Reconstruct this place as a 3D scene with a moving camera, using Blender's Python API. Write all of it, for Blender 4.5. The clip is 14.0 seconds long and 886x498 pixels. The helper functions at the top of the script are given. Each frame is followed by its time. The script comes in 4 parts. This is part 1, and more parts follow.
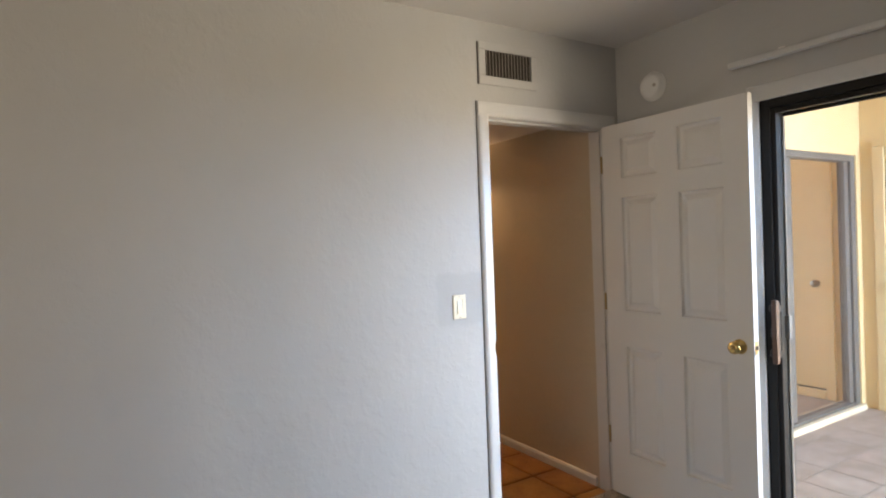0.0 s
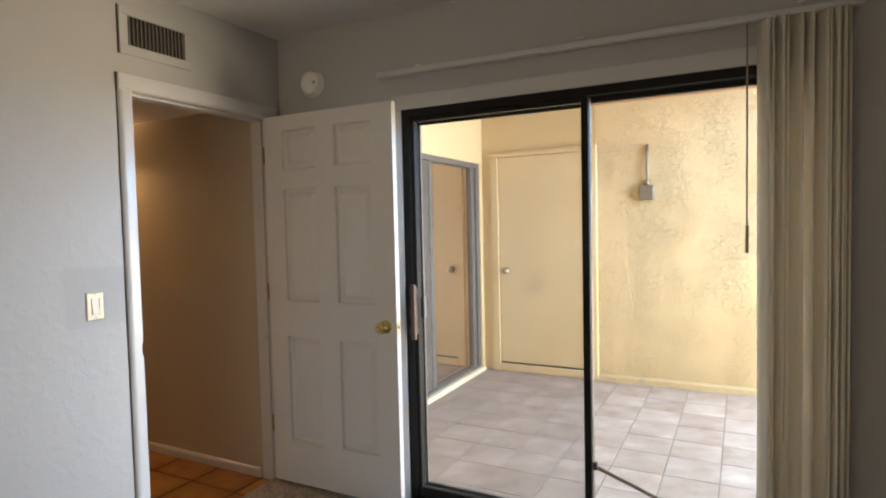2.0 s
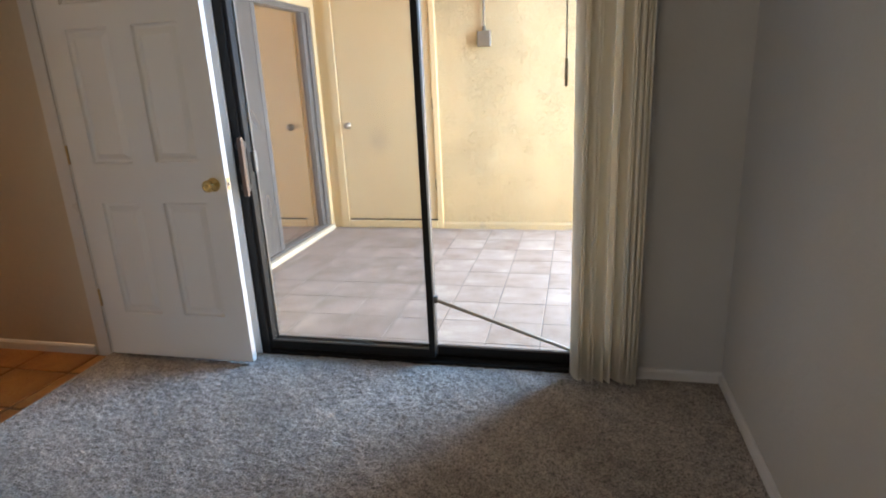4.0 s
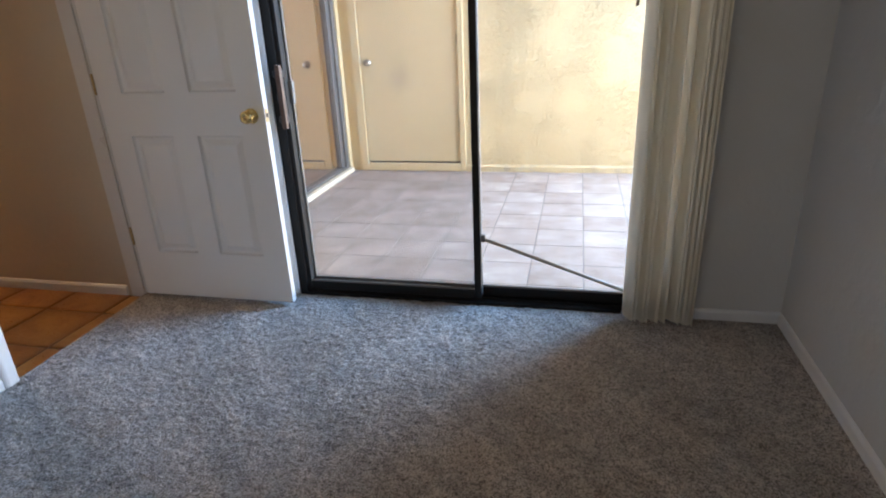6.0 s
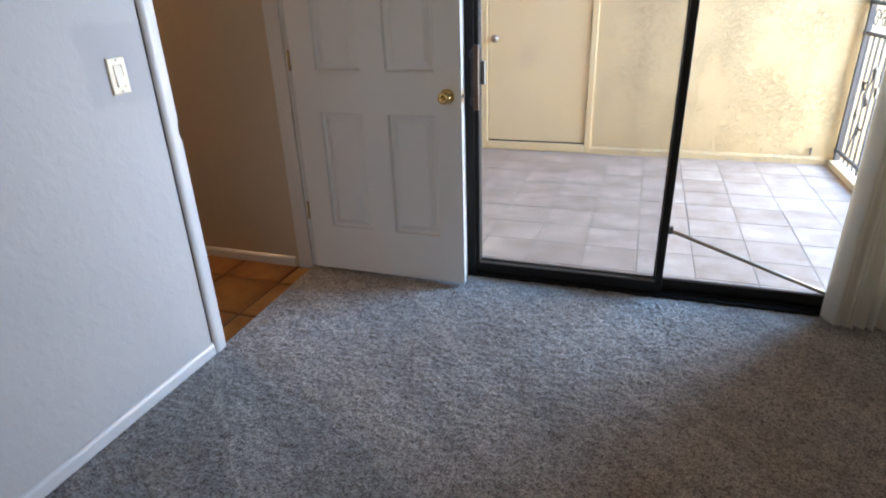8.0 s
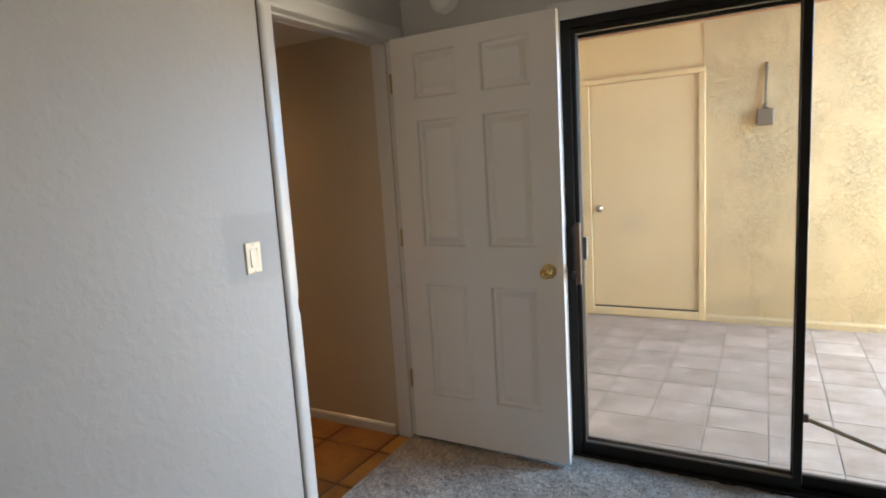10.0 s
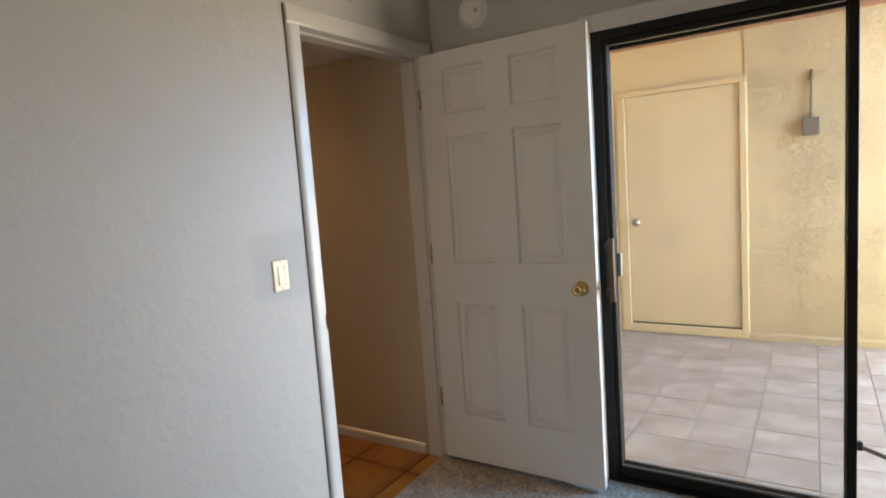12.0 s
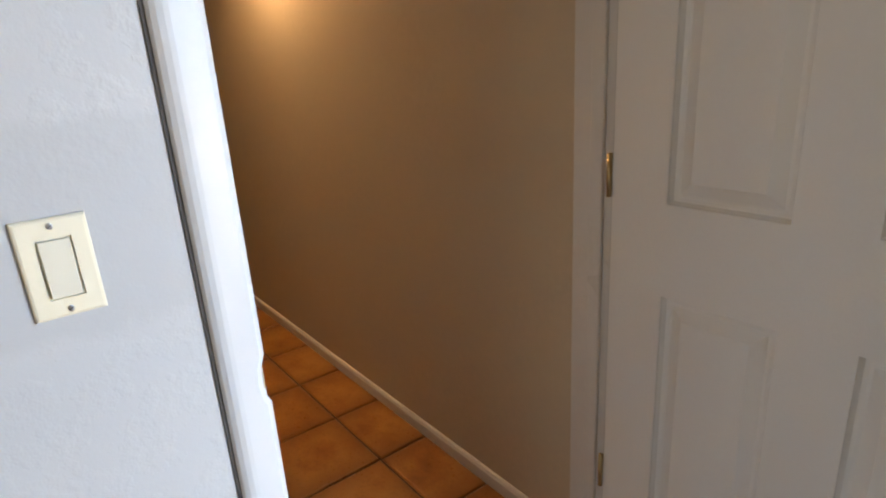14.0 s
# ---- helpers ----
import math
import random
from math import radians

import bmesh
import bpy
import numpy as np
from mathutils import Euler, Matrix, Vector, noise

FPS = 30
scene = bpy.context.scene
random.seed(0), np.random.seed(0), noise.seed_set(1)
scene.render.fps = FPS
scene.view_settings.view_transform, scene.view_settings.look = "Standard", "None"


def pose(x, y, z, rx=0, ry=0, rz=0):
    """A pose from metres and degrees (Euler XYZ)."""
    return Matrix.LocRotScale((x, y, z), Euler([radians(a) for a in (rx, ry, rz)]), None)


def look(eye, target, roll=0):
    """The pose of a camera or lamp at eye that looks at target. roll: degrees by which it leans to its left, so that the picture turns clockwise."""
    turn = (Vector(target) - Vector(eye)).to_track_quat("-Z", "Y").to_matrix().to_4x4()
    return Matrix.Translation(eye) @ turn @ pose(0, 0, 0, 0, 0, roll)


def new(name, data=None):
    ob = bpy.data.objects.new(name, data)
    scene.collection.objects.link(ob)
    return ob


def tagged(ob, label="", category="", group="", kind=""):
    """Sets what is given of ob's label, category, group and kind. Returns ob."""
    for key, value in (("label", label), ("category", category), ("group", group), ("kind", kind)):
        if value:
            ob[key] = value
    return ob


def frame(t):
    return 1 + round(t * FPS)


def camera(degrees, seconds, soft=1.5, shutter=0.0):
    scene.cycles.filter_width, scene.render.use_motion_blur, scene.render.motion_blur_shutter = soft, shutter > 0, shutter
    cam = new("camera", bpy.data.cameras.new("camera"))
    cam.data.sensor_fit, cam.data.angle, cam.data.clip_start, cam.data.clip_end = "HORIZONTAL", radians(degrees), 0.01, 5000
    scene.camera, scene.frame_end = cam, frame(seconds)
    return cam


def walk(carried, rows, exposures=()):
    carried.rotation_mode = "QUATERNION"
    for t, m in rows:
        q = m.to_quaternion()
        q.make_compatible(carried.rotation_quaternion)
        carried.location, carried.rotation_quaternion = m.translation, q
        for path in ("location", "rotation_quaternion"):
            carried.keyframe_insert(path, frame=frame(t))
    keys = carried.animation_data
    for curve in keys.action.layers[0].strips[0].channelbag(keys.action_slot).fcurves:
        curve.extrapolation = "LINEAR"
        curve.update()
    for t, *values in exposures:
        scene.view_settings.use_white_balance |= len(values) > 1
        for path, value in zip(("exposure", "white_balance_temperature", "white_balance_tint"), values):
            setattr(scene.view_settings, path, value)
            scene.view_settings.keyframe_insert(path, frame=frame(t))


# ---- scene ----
cam = camera(74.9, 14.0, 2.0)
PATH = [
    (0, (2.283, -2.597, 1.448), (0.578, -1.551, 1.421), -2.1),
    (0.5, (2.304, -2.614, 1.449), (0.8, -1.296, 1.417), -1.7),
    (1, (2.324, -2.599, 1.446), (1.032, -1.073, 1.414), -1.6),
    (1.5, (2.344, -2.571, 1.449), (1.242, -0.902, 1.4), -1.4),
    (2, (2.36, -2.556, 1.446), (1.441, -0.782, 1.355), -1.3),
    (2.5, (2.373, -2.534, 1.423), (1.649, -0.678, 1.247), -1.3),
    (3, (2.4, -2.529, 1.412), (1.815, -0.638, 1.124), -1.9),
    (3.5, (2.417, -2.514, 1.379), (1.931, -0.623, 0.942), -2.7),
    (3.7, (2.422, -2.509, 1.37), (1.962, -0.627, 0.876), -2.9),
    (5.8, (2.304, -2.501, 1.303), (1.892, -0.693, 0.553), -2.4),
    (6, (2.175, -2.478, 1.283), (1.742, -0.668, 0.551), -2.6),
    (6.5, (1.899, -2.425, 1.311), (1.438, -0.617, 0.591), -2.6),
    (7, (1.705, -2.509, 1.334), (1.281, -0.703, 0.586), -1.6),
    (7.5, (1.605, -2.578, 1.329), (1.12, -0.811, 0.528), -1.6),
    (7.7, (1.591, -2.594, 1.334), (1.06, -0.849, 0.513), -1.7),
    (9.8, (1.621, -2.588, 1.396), (0.657, -0.87, 1.052), -3.7),
    (10, (1.616, -2.585, 1.412), (0.643, -0.859, 1.138), -3.5),
    (10.5, (1.597, -2.585, 1.44), (0.608, -0.851, 1.319), -3.1),
    (11, (1.599, -2.595, 1.466), (0.598, -0.864, 1.437), -3.1),
    (11.5, (1.605, -2.594, 1.475), (0.579, -0.878, 1.419), -3.4),
    (12, (1.626, -2.537, 1.416), (0.545, -0.868, 1.199), -4.1),
    (12.5, (1.502, -2.299, 1.338), (0.389, -0.665, 1.033), -4.6),
    (13, (1.282, -1.94, 1.355), (0.107, -0.374, 0.946), -4.1),
    (13.5, (1.025, -1.51, 1.349), (-0.304, -0.105, 0.84), -3.7),
    (14, (0.743, -1.146, 1.327), (-0.78, -0.004, 0.711), -3.5),
]
EXPOSURES = [(0.0, 0.25, 6750, 12), (0.6, 0.08, 6800, 12), (1.5, -0.05, 7000, 12), (2.5, -0.08, 7200, 13), (3.2, 0.0, 7150, 13), (3.7, 0.05, 6850, 13), (5.8, 0.10, 6000, 13), (7.0, 0.03, 6100, 14), (7.7, 0.02, 6080, 14), (9.8, -0.1, 6980, 11), (11.0, -0.05, 7100, 11), (12.5, -0.03, 6950, 11), (13.0, -0.05, 6780, 11), (13.5, -0.08, 6400, 11), (14.0, 0.31, 6700, 12)]
walk(cam, [(t, look(eye, target, roll)) for t, eye, target, roll in PATH], EXPOSURES)

# ---------- world, sun, large lights ----------
world = bpy.data.worlds.new("sky")
scene.world = world
world.use_nodes = True
wn = world.node_tree
sky = wn.nodes.new("ShaderNodeTexSky")
sky.sky_type, sky.sun_disc = "NISHITA", False
sky.sun_elevation, sky.sun_rotation = radians(57), radians(225)
wn.nodes["Background"].inputs["Strength"].default_value = 0.12
wn.links.new(sky.outputs[0], wn.nodes["Background"].inputs["Color"])
sun = new("sun", bpy.data.lights.new("sun", "SUN"))
sun.data.energy, sun.data.angle, sun.data.color = 4.5, radians(0.5), (1.0, 0.95, 0.86)
sun.matrix_world = look((-6, -7, 13), (0, -1, 0))
# daylight that enters the patio through its gated side: blue sky above, sunlit paving below
skylight = new("skylight", bpy.data.lights.new("skylight", "AREA"))
skylight.data.shape, skylight.data.size, skylight.data.size_y = "RECTANGLE", 3.1, 1.7
skylight.data.energy, skylight.data.color = 870.0, (0.285, 0.575, 1.0)
skylight.matrix_world = look((5.0, 2.0, 2.50), (0.0, 0.6, 0.6))
paving_light = new("paving_light", bpy.data.lights.new("paving_light", "AREA"))
paving_light.data.shape, paving_light.data.size, paving_light.data.size_y = "RECTANGLE", 3.0, 1.0
paving_light.data.energy, paving_light.data.color = 545.0, (1.0, 0.87, 0.67)
paving_light.matrix_world = look((5.0, 2.0, 0.50), (0.0, -0.2, 1.7))
# soft warm fill from behind, added at a wide, unseen window assumed in the rear wall
rear_fill_light = new("rear_fill_light", bpy.data.lights.new("rear_fill_light", "AREA"))
rear_fill_light.data.shape, rear_fill_light.data.size, rear_fill_light.data.size_y = "RECTANGLE", 2.1, 1.9
rear_fill_light.data.energy, rear_fill_light.data.color = 10.5, (1.0, 0.73, 0.45)
rear_fill_light.matrix_world = look((1.2, -4.46, 1.2), (1.2, 0.0, 1.1))

# ---------- materials ----------


class Nodes:
    """A short way to write a node material with a Principled surface."""

    def __init__(self, name, rough=0.6, metal=0.0, spec=0.5):
        self.m = bpy.data.materials.new(name)
        self.m.use_nodes = True
        self.t = self.m.node_tree
        self.b = self.t.nodes["Principled BSDF"]
        self.b.inputs["Roughness"].default_value = rough
        self.b.inputs["Metallic"].default_value = metal
        self.b.inputs["Specular IOR Level"].default_value = spec
        self.where = self.t.nodes.new("ShaderNodeNewGeometry").outputs["Position"]

    def node(self, kind, **inputs):
        n = self.t.nodes.new(kind)
        for k, v in inputs.items():
            self.plug(n.inputs[k.replace("_", " ")], v)
        return n

    def plug(self, socket, v):
        if isinstance(v, bpy.types.NodeSocket):
            self.t.links.new(v, socket)
        else:
            socket.default_value = v

    def noise(self, scale, detail=3.0, rough=0.55, stretch=None, vector=None):
        v = vector or self.where
        if stretch:
            mp = self.node("ShaderNodeMapping", Vector=v, Scale=stretch)
            v = mp.outputs[0]
        return self.node("ShaderNodeTexNoise", Vector=v, Scale=scale, Detail=detail, Roughness=rough).outputs[0]

    def ramp(self, fac, stops):
        r = self.t.nodes.new("ShaderNodeValToRGB")
        e = r.color_ramp.elements
        while len(e) < len(stops):
            e.new(0.5)
        for el, (p, c) in zip(e, stops):
            el.position, el.color = p, (*c, 1) if len(c) == 3 else c
        self.plug(r.inputs[0], fac)
        return r.outputs[0]

    def mix(self, fac, a, b, blend="MIX"):
        n = self.t.nodes.new("ShaderNodeMix")
        n.data_type, n.blend_type = "RGBA", blend
        self.plug(n.inputs[0], fac)
        for s, v in ((n.inputs[6], a), (n.inputs[7], b)):
            self.plug(s, (*v, 1) if isinstance(v, tuple) and len(v) == 3 else v)
        return n.outputs[2]

    def maths(self, op, a, b=0.0, clamp=False):
        n = self.t.nodes.new("ShaderNodeMath")
        n.operation, n.use_clamp = op, clamp
        self.plug(n.inputs[0], a)
        self.plug(n.inputs[1], b)
        return n.outputs[0]

    def span(self, v, lo, hi, a, b):
        n = self.t.nodes.new("ShaderNodeMapRange")
        for s, q in zip(n.inputs, (v, lo, hi, a, b)):
            self.plug(s, q)
        return n.outputs[0]

    def axes(self):
        return self.node("ShaderNodeSeparateXYZ", Vector=self.where).outputs

    def bump(self, height, strength, distance):
        self.plug(self.b.inputs["Normal"], self.node("ShaderNodeBump", Height=height, Strength=strength, Distance=distance).outputs[0])

    def color(self, c):
        self.plug(self.b.inputs["Base Color"], (*c, 1) if isinstance(c, tuple) and len(c) == 3 else c)

    def rough(self, v):
        self.plug(self.b.inputs["Roughness"], v)


def shade(c, k):
    return tuple(min(1.0, q * k) for q in c)


def paint(name, c, rough=0.45, grain=0.02, patch=0.05, bump=0.15, scale=90.0, dist=0.002):
    """Painted wall or wood: mottled colour, rolled or orange-peel relief."""
    n = Nodes(name, rough)
    big, small = n.noise(1.7, 4), n.noise(scale, 3)
    col = n.mix(n.span(big, 0.3, 0.7, 0, 1), shade(c, 1 - patch), shade(c, 1 + patch))
    col = n.mix(n.span(small, 0.35, 0.65, 0, 1), col, shade(c, 1 + grain))
    n.color(col)
    n.rough(n.span(big, 0.3, 0.7, rough - 0.06, rough + 0.08))
    n.bump(small, bump, dist)
    return n.m


GREIGE = (0.458, 0.454, 0.440)


def wall_paint():
    """Warm grey eggshell paint over a hand-trowelled texture, with a repainted patch round the light switch."""
    n = Nodes("greige_wall_paint", 0.42, spec=0.28)
    big, mid, fine = n.noise(1.1, 4), n.noise(19, 4, 0.6), n.noise(150, 2)
    lumps = n.span(mid, 0.47, 0.62, 0, 1)
    col = n.mix(n.span(big, 0.3, 0.7, 0, 1), shade(GREIGE, 0.95), shade(GREIGE, 1.05))
    x, y, z = n.axes()
    wob = n.span(n.noise(14, 2), 0, 1, -0.02, 0.02)
    yy, zz = n.maths("ADD", y, wob), n.maths("ADD", z, wob)
    inside = n.maths("MULTIPLY", n.maths("MULTIPLY", n.span(yy, -1.25, -1.23, 0, 1), n.span(zz, 1.04, 1.06, 0, 1)),
                     n.maths("MULTIPLY", n.span(zz, 1.30, 1.285, 0, 1), n.span(x, 0.1, 0.05, 0, 1)))
    col = n.mix(n.maths("MULTIPLY", inside, 0.36), col, shade(GREIGE, 0.84))
    n.color(col)
    n.rough(n.maths("ADD", n.span(big, 0.3, 0.7, 0.43, 0.56), n.maths("MULTIPLY", inside, 0.12)))
    h = n.maths("ADD", n.maths("MULTIPLY", lumps, n.span(inside, 0, 1, 1.0, 0.35)), n.maths("MULTIPLY", fine, 0.35))
    n.bump(n.maths("ADD", h, n.maths("MULTIPLY", n.noise(6, 3, 0.5), 2.2)), 0.25, 0.0024)
    return n.m


def carpet_material():
    n = Nodes("grey_cut_pile_carpet", 0.95, spec=0.1)
    n.b.inputs["Sheen Weight"].default_value = 0.25
    n.b.inputs["Sheen Roughness"].default_value = 0.5
    warp = n.node("ShaderNodeVectorMath", Vector=n.where)
    warp.operation = "ADD"
    wig = n.node("ShaderNodeTexNoise", Vector=n.where, Scale=60.0, Detail=2.0).outputs[1]
    small = n.node("ShaderNodeVectorMath", Vector=wig)
    small.operation = "SCALE"
    small.inputs["Scale"].default_value = 0.012
    n.plug(warp.inputs[1], small.outputs[0])
    cell = n.node("ShaderNodeTexVoronoi", Vector=warp.outputs[0], Scale=175.0, Randomness=1.0).outputs["Distance"]
    fibre = n.noise(420, 3, 0.75)
    clump = n.noise(62, 5, 0.75)
    # brushed lanes left by a vacuum cleaner, fanning out from the doorway
    across = n.node("ShaderNodeVectorMath", Vector=n.where)
    across.operation, across.inputs[1].default_value = "DOT_PRODUCT", (0.70, 0.71, 0)
    along = n.node("ShaderNodeVectorMath", Vector=n.where)
    along.operation, along.inputs[1].default_value = "DOT_PRODUCT", (0.71, -0.70, 0)
    lane_at = n.node("ShaderNodeCombineXYZ", X=n.maths("MULTIPLY", across.outputs["Value"], 5.5), Y=n.maths("MULTIPLY", along.outputs["Value"], 0.55)).outputs[0]
    lanes = n.span(n.noise(1.0, 3, 0.5, vector=lane_at), 0.46, 0.54, 0, 1)
    blot = n.span(n.noise(13.0, 6, 0.74), 0.42, 0.58, 0, 1)
    tuft = n.maths("SUBTRACT", 1.0, n.maths("MULTIPLY", cell, 1.25))
    speck = n.maths("ADD", n.maths("MULTIPLY", tuft, 0.30), n.maths("ADD", n.maths("MULTIPLY", fibre, 0.36), n.maths("MULTIPLY", clump, 0.56)))
    # shade in the pits is coloured in: low specks dark, tuft tips light
    col = n.ramp(n.span(speck, 0.46, 0.87, 0, 1), [(0.0, (0.13, 0.113, 0.097)), (0.28, (0.37, 0.328, 0.285)), (0.62, (0.53, 0.475, 0.418)), (1.0, (0.68, 0.62, 0.555))])
    k = n.maths("ADD", n.span(lanes, 0, 1, 0.41, 0.59), n.span(blot, 0, 1, 0.40, 0.70))
    # the pile beside the west wall lies the other way, up to a crisp brushed edge
    x, y, z = n.axes()
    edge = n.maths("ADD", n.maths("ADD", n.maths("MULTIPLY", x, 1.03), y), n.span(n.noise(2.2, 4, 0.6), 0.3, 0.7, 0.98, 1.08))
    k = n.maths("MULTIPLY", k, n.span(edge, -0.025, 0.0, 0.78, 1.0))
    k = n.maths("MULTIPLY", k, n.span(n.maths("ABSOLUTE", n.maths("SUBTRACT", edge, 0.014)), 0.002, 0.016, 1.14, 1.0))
    col = n.mix(1.0, col, n.node("ShaderNodeCombineXYZ", X=k, Y=k, Z=k).outputs[0], "MULTIPLY")
    n.color(col)
    n.bump(n.maths("ADD", speck, n.maths("MULTIPLY", blot, 0.55)), 1.0, 0.008)
    return n.m


def stucco_material(name, c):
    """Heavy knock-down stucco: flat-topped flakes with torn edges."""
    n = Nodes(name, 0.85, spec=0.25)
    warp = n.noise(5, 2)
    mp = n.node("ShaderNodeVectorMath", Vector=n.where)
    mp.operation = "ADD"
    n.plug(mp.inputs[1], n.node("ShaderNodeCombineXYZ", X=n.maths("MULTIPLY", warp, 0.16), Z=n.maths("MULTIPLY", warp, 0.1)).outputs[0])
    flakes = n.noise(30, 8, 0.72, vector=mp.outputs[0])
    plate = n.span(flakes, 0.47, 0.56, 0, 1)
    cover = n.span(n.noise(2.1, 4), 0.42, 0.60, 0.2, 1.0)
    fine = n.noise(160, 3, 0.7)
    big = n.noise(1.3, 3)
    col = n.mix(n.span(big, 0.3, 0.7, 0, 1), shade(c, 0.93), shade(c, 1.06))
    # hollows between the flakes are darkened in the colour too, as their shade
    col = n.mix(n.maths("MULTIPLY", n.span(flakes, 0.44, 0.50, 0.16, 0), cover), col, shade(c, 0.86))
    x, y, z = n.axes()
    chips = n.maths("MULTIPLY", n.span(n.noise(21, 4, 0.7), 0.56, 0.60, 0, 1), n.span(z, 0.06, 0.01, 0, 1))
    col = n.mix(n.maths("MULTIPLY", chips, 0.7), col, (0.42, 0.36, 0.28))
    n.color(col)
    n.bump(n.maths("ADD", n.maths("MULTIPLY", plate, cover), n.maths("MULTIPLY", fine, 0.2)), 0.95, 0.0062)
    return n.m


def tile_material(name, ramp_stops, rough, vein, bump, rim=None):
    n = Nodes(name, rough, spec=0.35)
    rnd = n.t.nodes.new("ShaderNodeObjectInfo").outputs["Random"]
    shift = n.node("ShaderNodeVectorMath", Vector=n.where)
    shift.operation = "ADD"
    n.plug(shift.inputs[1], n.node("ShaderNodeCombineXYZ", X=n.maths("MULTIPLY", rnd, 31.0), Y=n.maths("MULTIPLY", rnd, 17.0)).outputs[0])
    cloud = n.noise(vein, 5, 0.62, stretch=(0.95, 1.1, 1.0), vector=shift.outputs[0])
    fine = n.noise(70, 3, 0.6, vector=shift.outputs[0])
    f = n.maths("ADD", n.maths("MULTIPLY", n.span(cloud, 0.3, 0.7, 0, 1), 0.70), n.maths("MULTIPLY", rnd, 0.30))
    col = n.ramp(f, ramp_stops)
    col = n.mix(n.span(fine, 0.55, 0.7, 0, 0.25), col, shade(ramp_stops[0][1], 0.8))
    if rim:
        # glaze that thins to a darker, redder rim
        lx, ly, lz = n.node("ShaderNodeSeparateXYZ", Vector=n.t.nodes.new("ShaderNodeTexCoord").outputs["Object"]).outputs
        far = n.maths("MAXIMUM", n.maths("ABSOLUTE", lx), n.maths("ABSOLUTE", ly))
        far = n.maths("ADD", far, n.span(cloud, 0.3, 0.7, -0.05, 0.05))
        col = n.mix(n.span(far, 0.09, 0.175, 0.0, 0.6), col, rim)
    n.color(col)
    n.rough(n.span(fine, 0.3, 0.7, rough - 0.08, rough + 0.1))
    n.bump(n.maths("ADD", cloud, n.maths("MULTIPLY", fine, 0.3)), bump, 0.004)
    return n.m


def metal(name, c, rough, worn=0.05):
    n = Nodes(name, rough, 1.0)
    g = n.noise(60, 3)
    n.color(n.mix(n.span(g, 0.35, 0.65, 0, 1), c, shade(c, 0.85)))
    n.rough(n.span(n.noise(25, 3), 0.3, 0.7, max(0.02, rough - worn), rough + worn))
    return n.m


def wood(name, a, b, rough=0.5, along=(6, 6, 60), bump=0.2):
    n = Nodes(name, rough)
    g = n.noise(3, 5, 0.65, stretch=along)
    n.color(n.ramp(g, [(0.3, a), (0.7, b)]))
    n.bump(g, bump, 0.002)
    return n.m


def plain(name, c, rough=0.5, scale=40.0, vary=0.06, bump=0.08):
    return paint(name, c, rough, vary * 0.5, vary, bump, scale, 0.001)


def glass_material():
    """Clear window glass: passes light straight on, with a real reflection at its surface and a trace of dust."""
    m = bpy.data.materials.new("window_glass")
    m.use_nodes = True
    t = m.node_tree
    t.nodes.remove(t.nodes["Principled BSDF"])
    out = t.nodes["Material Output"]
    clear, gloss, mix, fr = (t.nodes.new(k) for k in ("ShaderNodeBsdfTransparent", "ShaderNodeBsdfGlossy", "ShaderNodeMixShader", "ShaderNodeFresnel"))
    clear.inputs[0].default_value = (0.97, 0.98, 0.975, 1)
    gloss.inputs["Roughness"].default_value = 0.01
    fr.inputs["IOR"].default_value = 1.22
    t.links.new(fr.outputs[0], mix.inputs[0])
    t.links.new(clear.outputs[0], mix.inputs[1])
    t.links.new(gloss.outputs[0], mix.inputs[2])
    t.links.new(mix.outputs[0], out.inputs[0])
    return m


def screen_material(name, c, cover):
    """Fine insect mesh: threads far too small to see, so it veils what is behind."""
    m = bpy.data.materials.new(name)
    m.use_nodes = True
    t = m.node_tree
    t.nodes.remove(t.nodes["Principled BSDF"])
    clear, dif, mix = (t.nodes.new(k) for k in ("ShaderNodeBsdfTransparent", "ShaderNodeBsdfDiffuse", "ShaderNodeMixShader"))
    nz = t.nodes.new("ShaderNodeTexNoise")
    nz.inputs["Scale"].default_value = 3.0
    mr = t.nodes.new("ShaderNodeMapRange")
    mr.inputs[3].default_value, mr.inputs[4].default_value = cover - 0.03, cover + 0.03
    dif.inputs[0].default_value = (*c, 1)
    t.links.new(nz.outputs[0], mr.inputs[0])
    t.links.new(mr.outputs[0], mix.inputs[0])
    t.links.new(clear.outputs[0], mix.inputs[1])
    t.links.new(dif.outputs[0], mix.inputs[2])
    t.links.new(mix.outputs[0], t.nodes["Material Output"].inputs[0])
    return m


def coated_glass():
    """Sun-control glass with a mirror coating over a dark room."""
    n = Nodes("mirror_coated_glass", 0.03, 0.0, 0.5)
    n.color((0.02, 0.02, 0.022))
    t = n.t
    gloss, mix = t.nodes.new("ShaderNodeBsdfGlossy"), t.nodes.new("ShaderNodeMixShader")
    gloss.inputs["Roughness"].default_value = 0.015
    gloss.inputs["Color"].default_value = (1.0, 0.84, 0.72, 1)
    mix.inputs[0].default_value = 0.68
    t.links.new(n.b.outputs[0], mix.inputs[1])
    t.links.new(gloss.outputs[0], mix.inputs[2])
    t.links.new(mix.outputs[0], t.nodes["Material Output"].inputs[0])
    return n.m


def lit(name, c, strength):
    m = bpy.data.materials.new(name)
    m.use_nodes = True
    b = m.node_tree.nodes["Principled BSDF"]
    b.inputs["Emission Color"].default_value = (*c, 1)
    b.inputs["Emission Strength"].default_value = strength
    return m


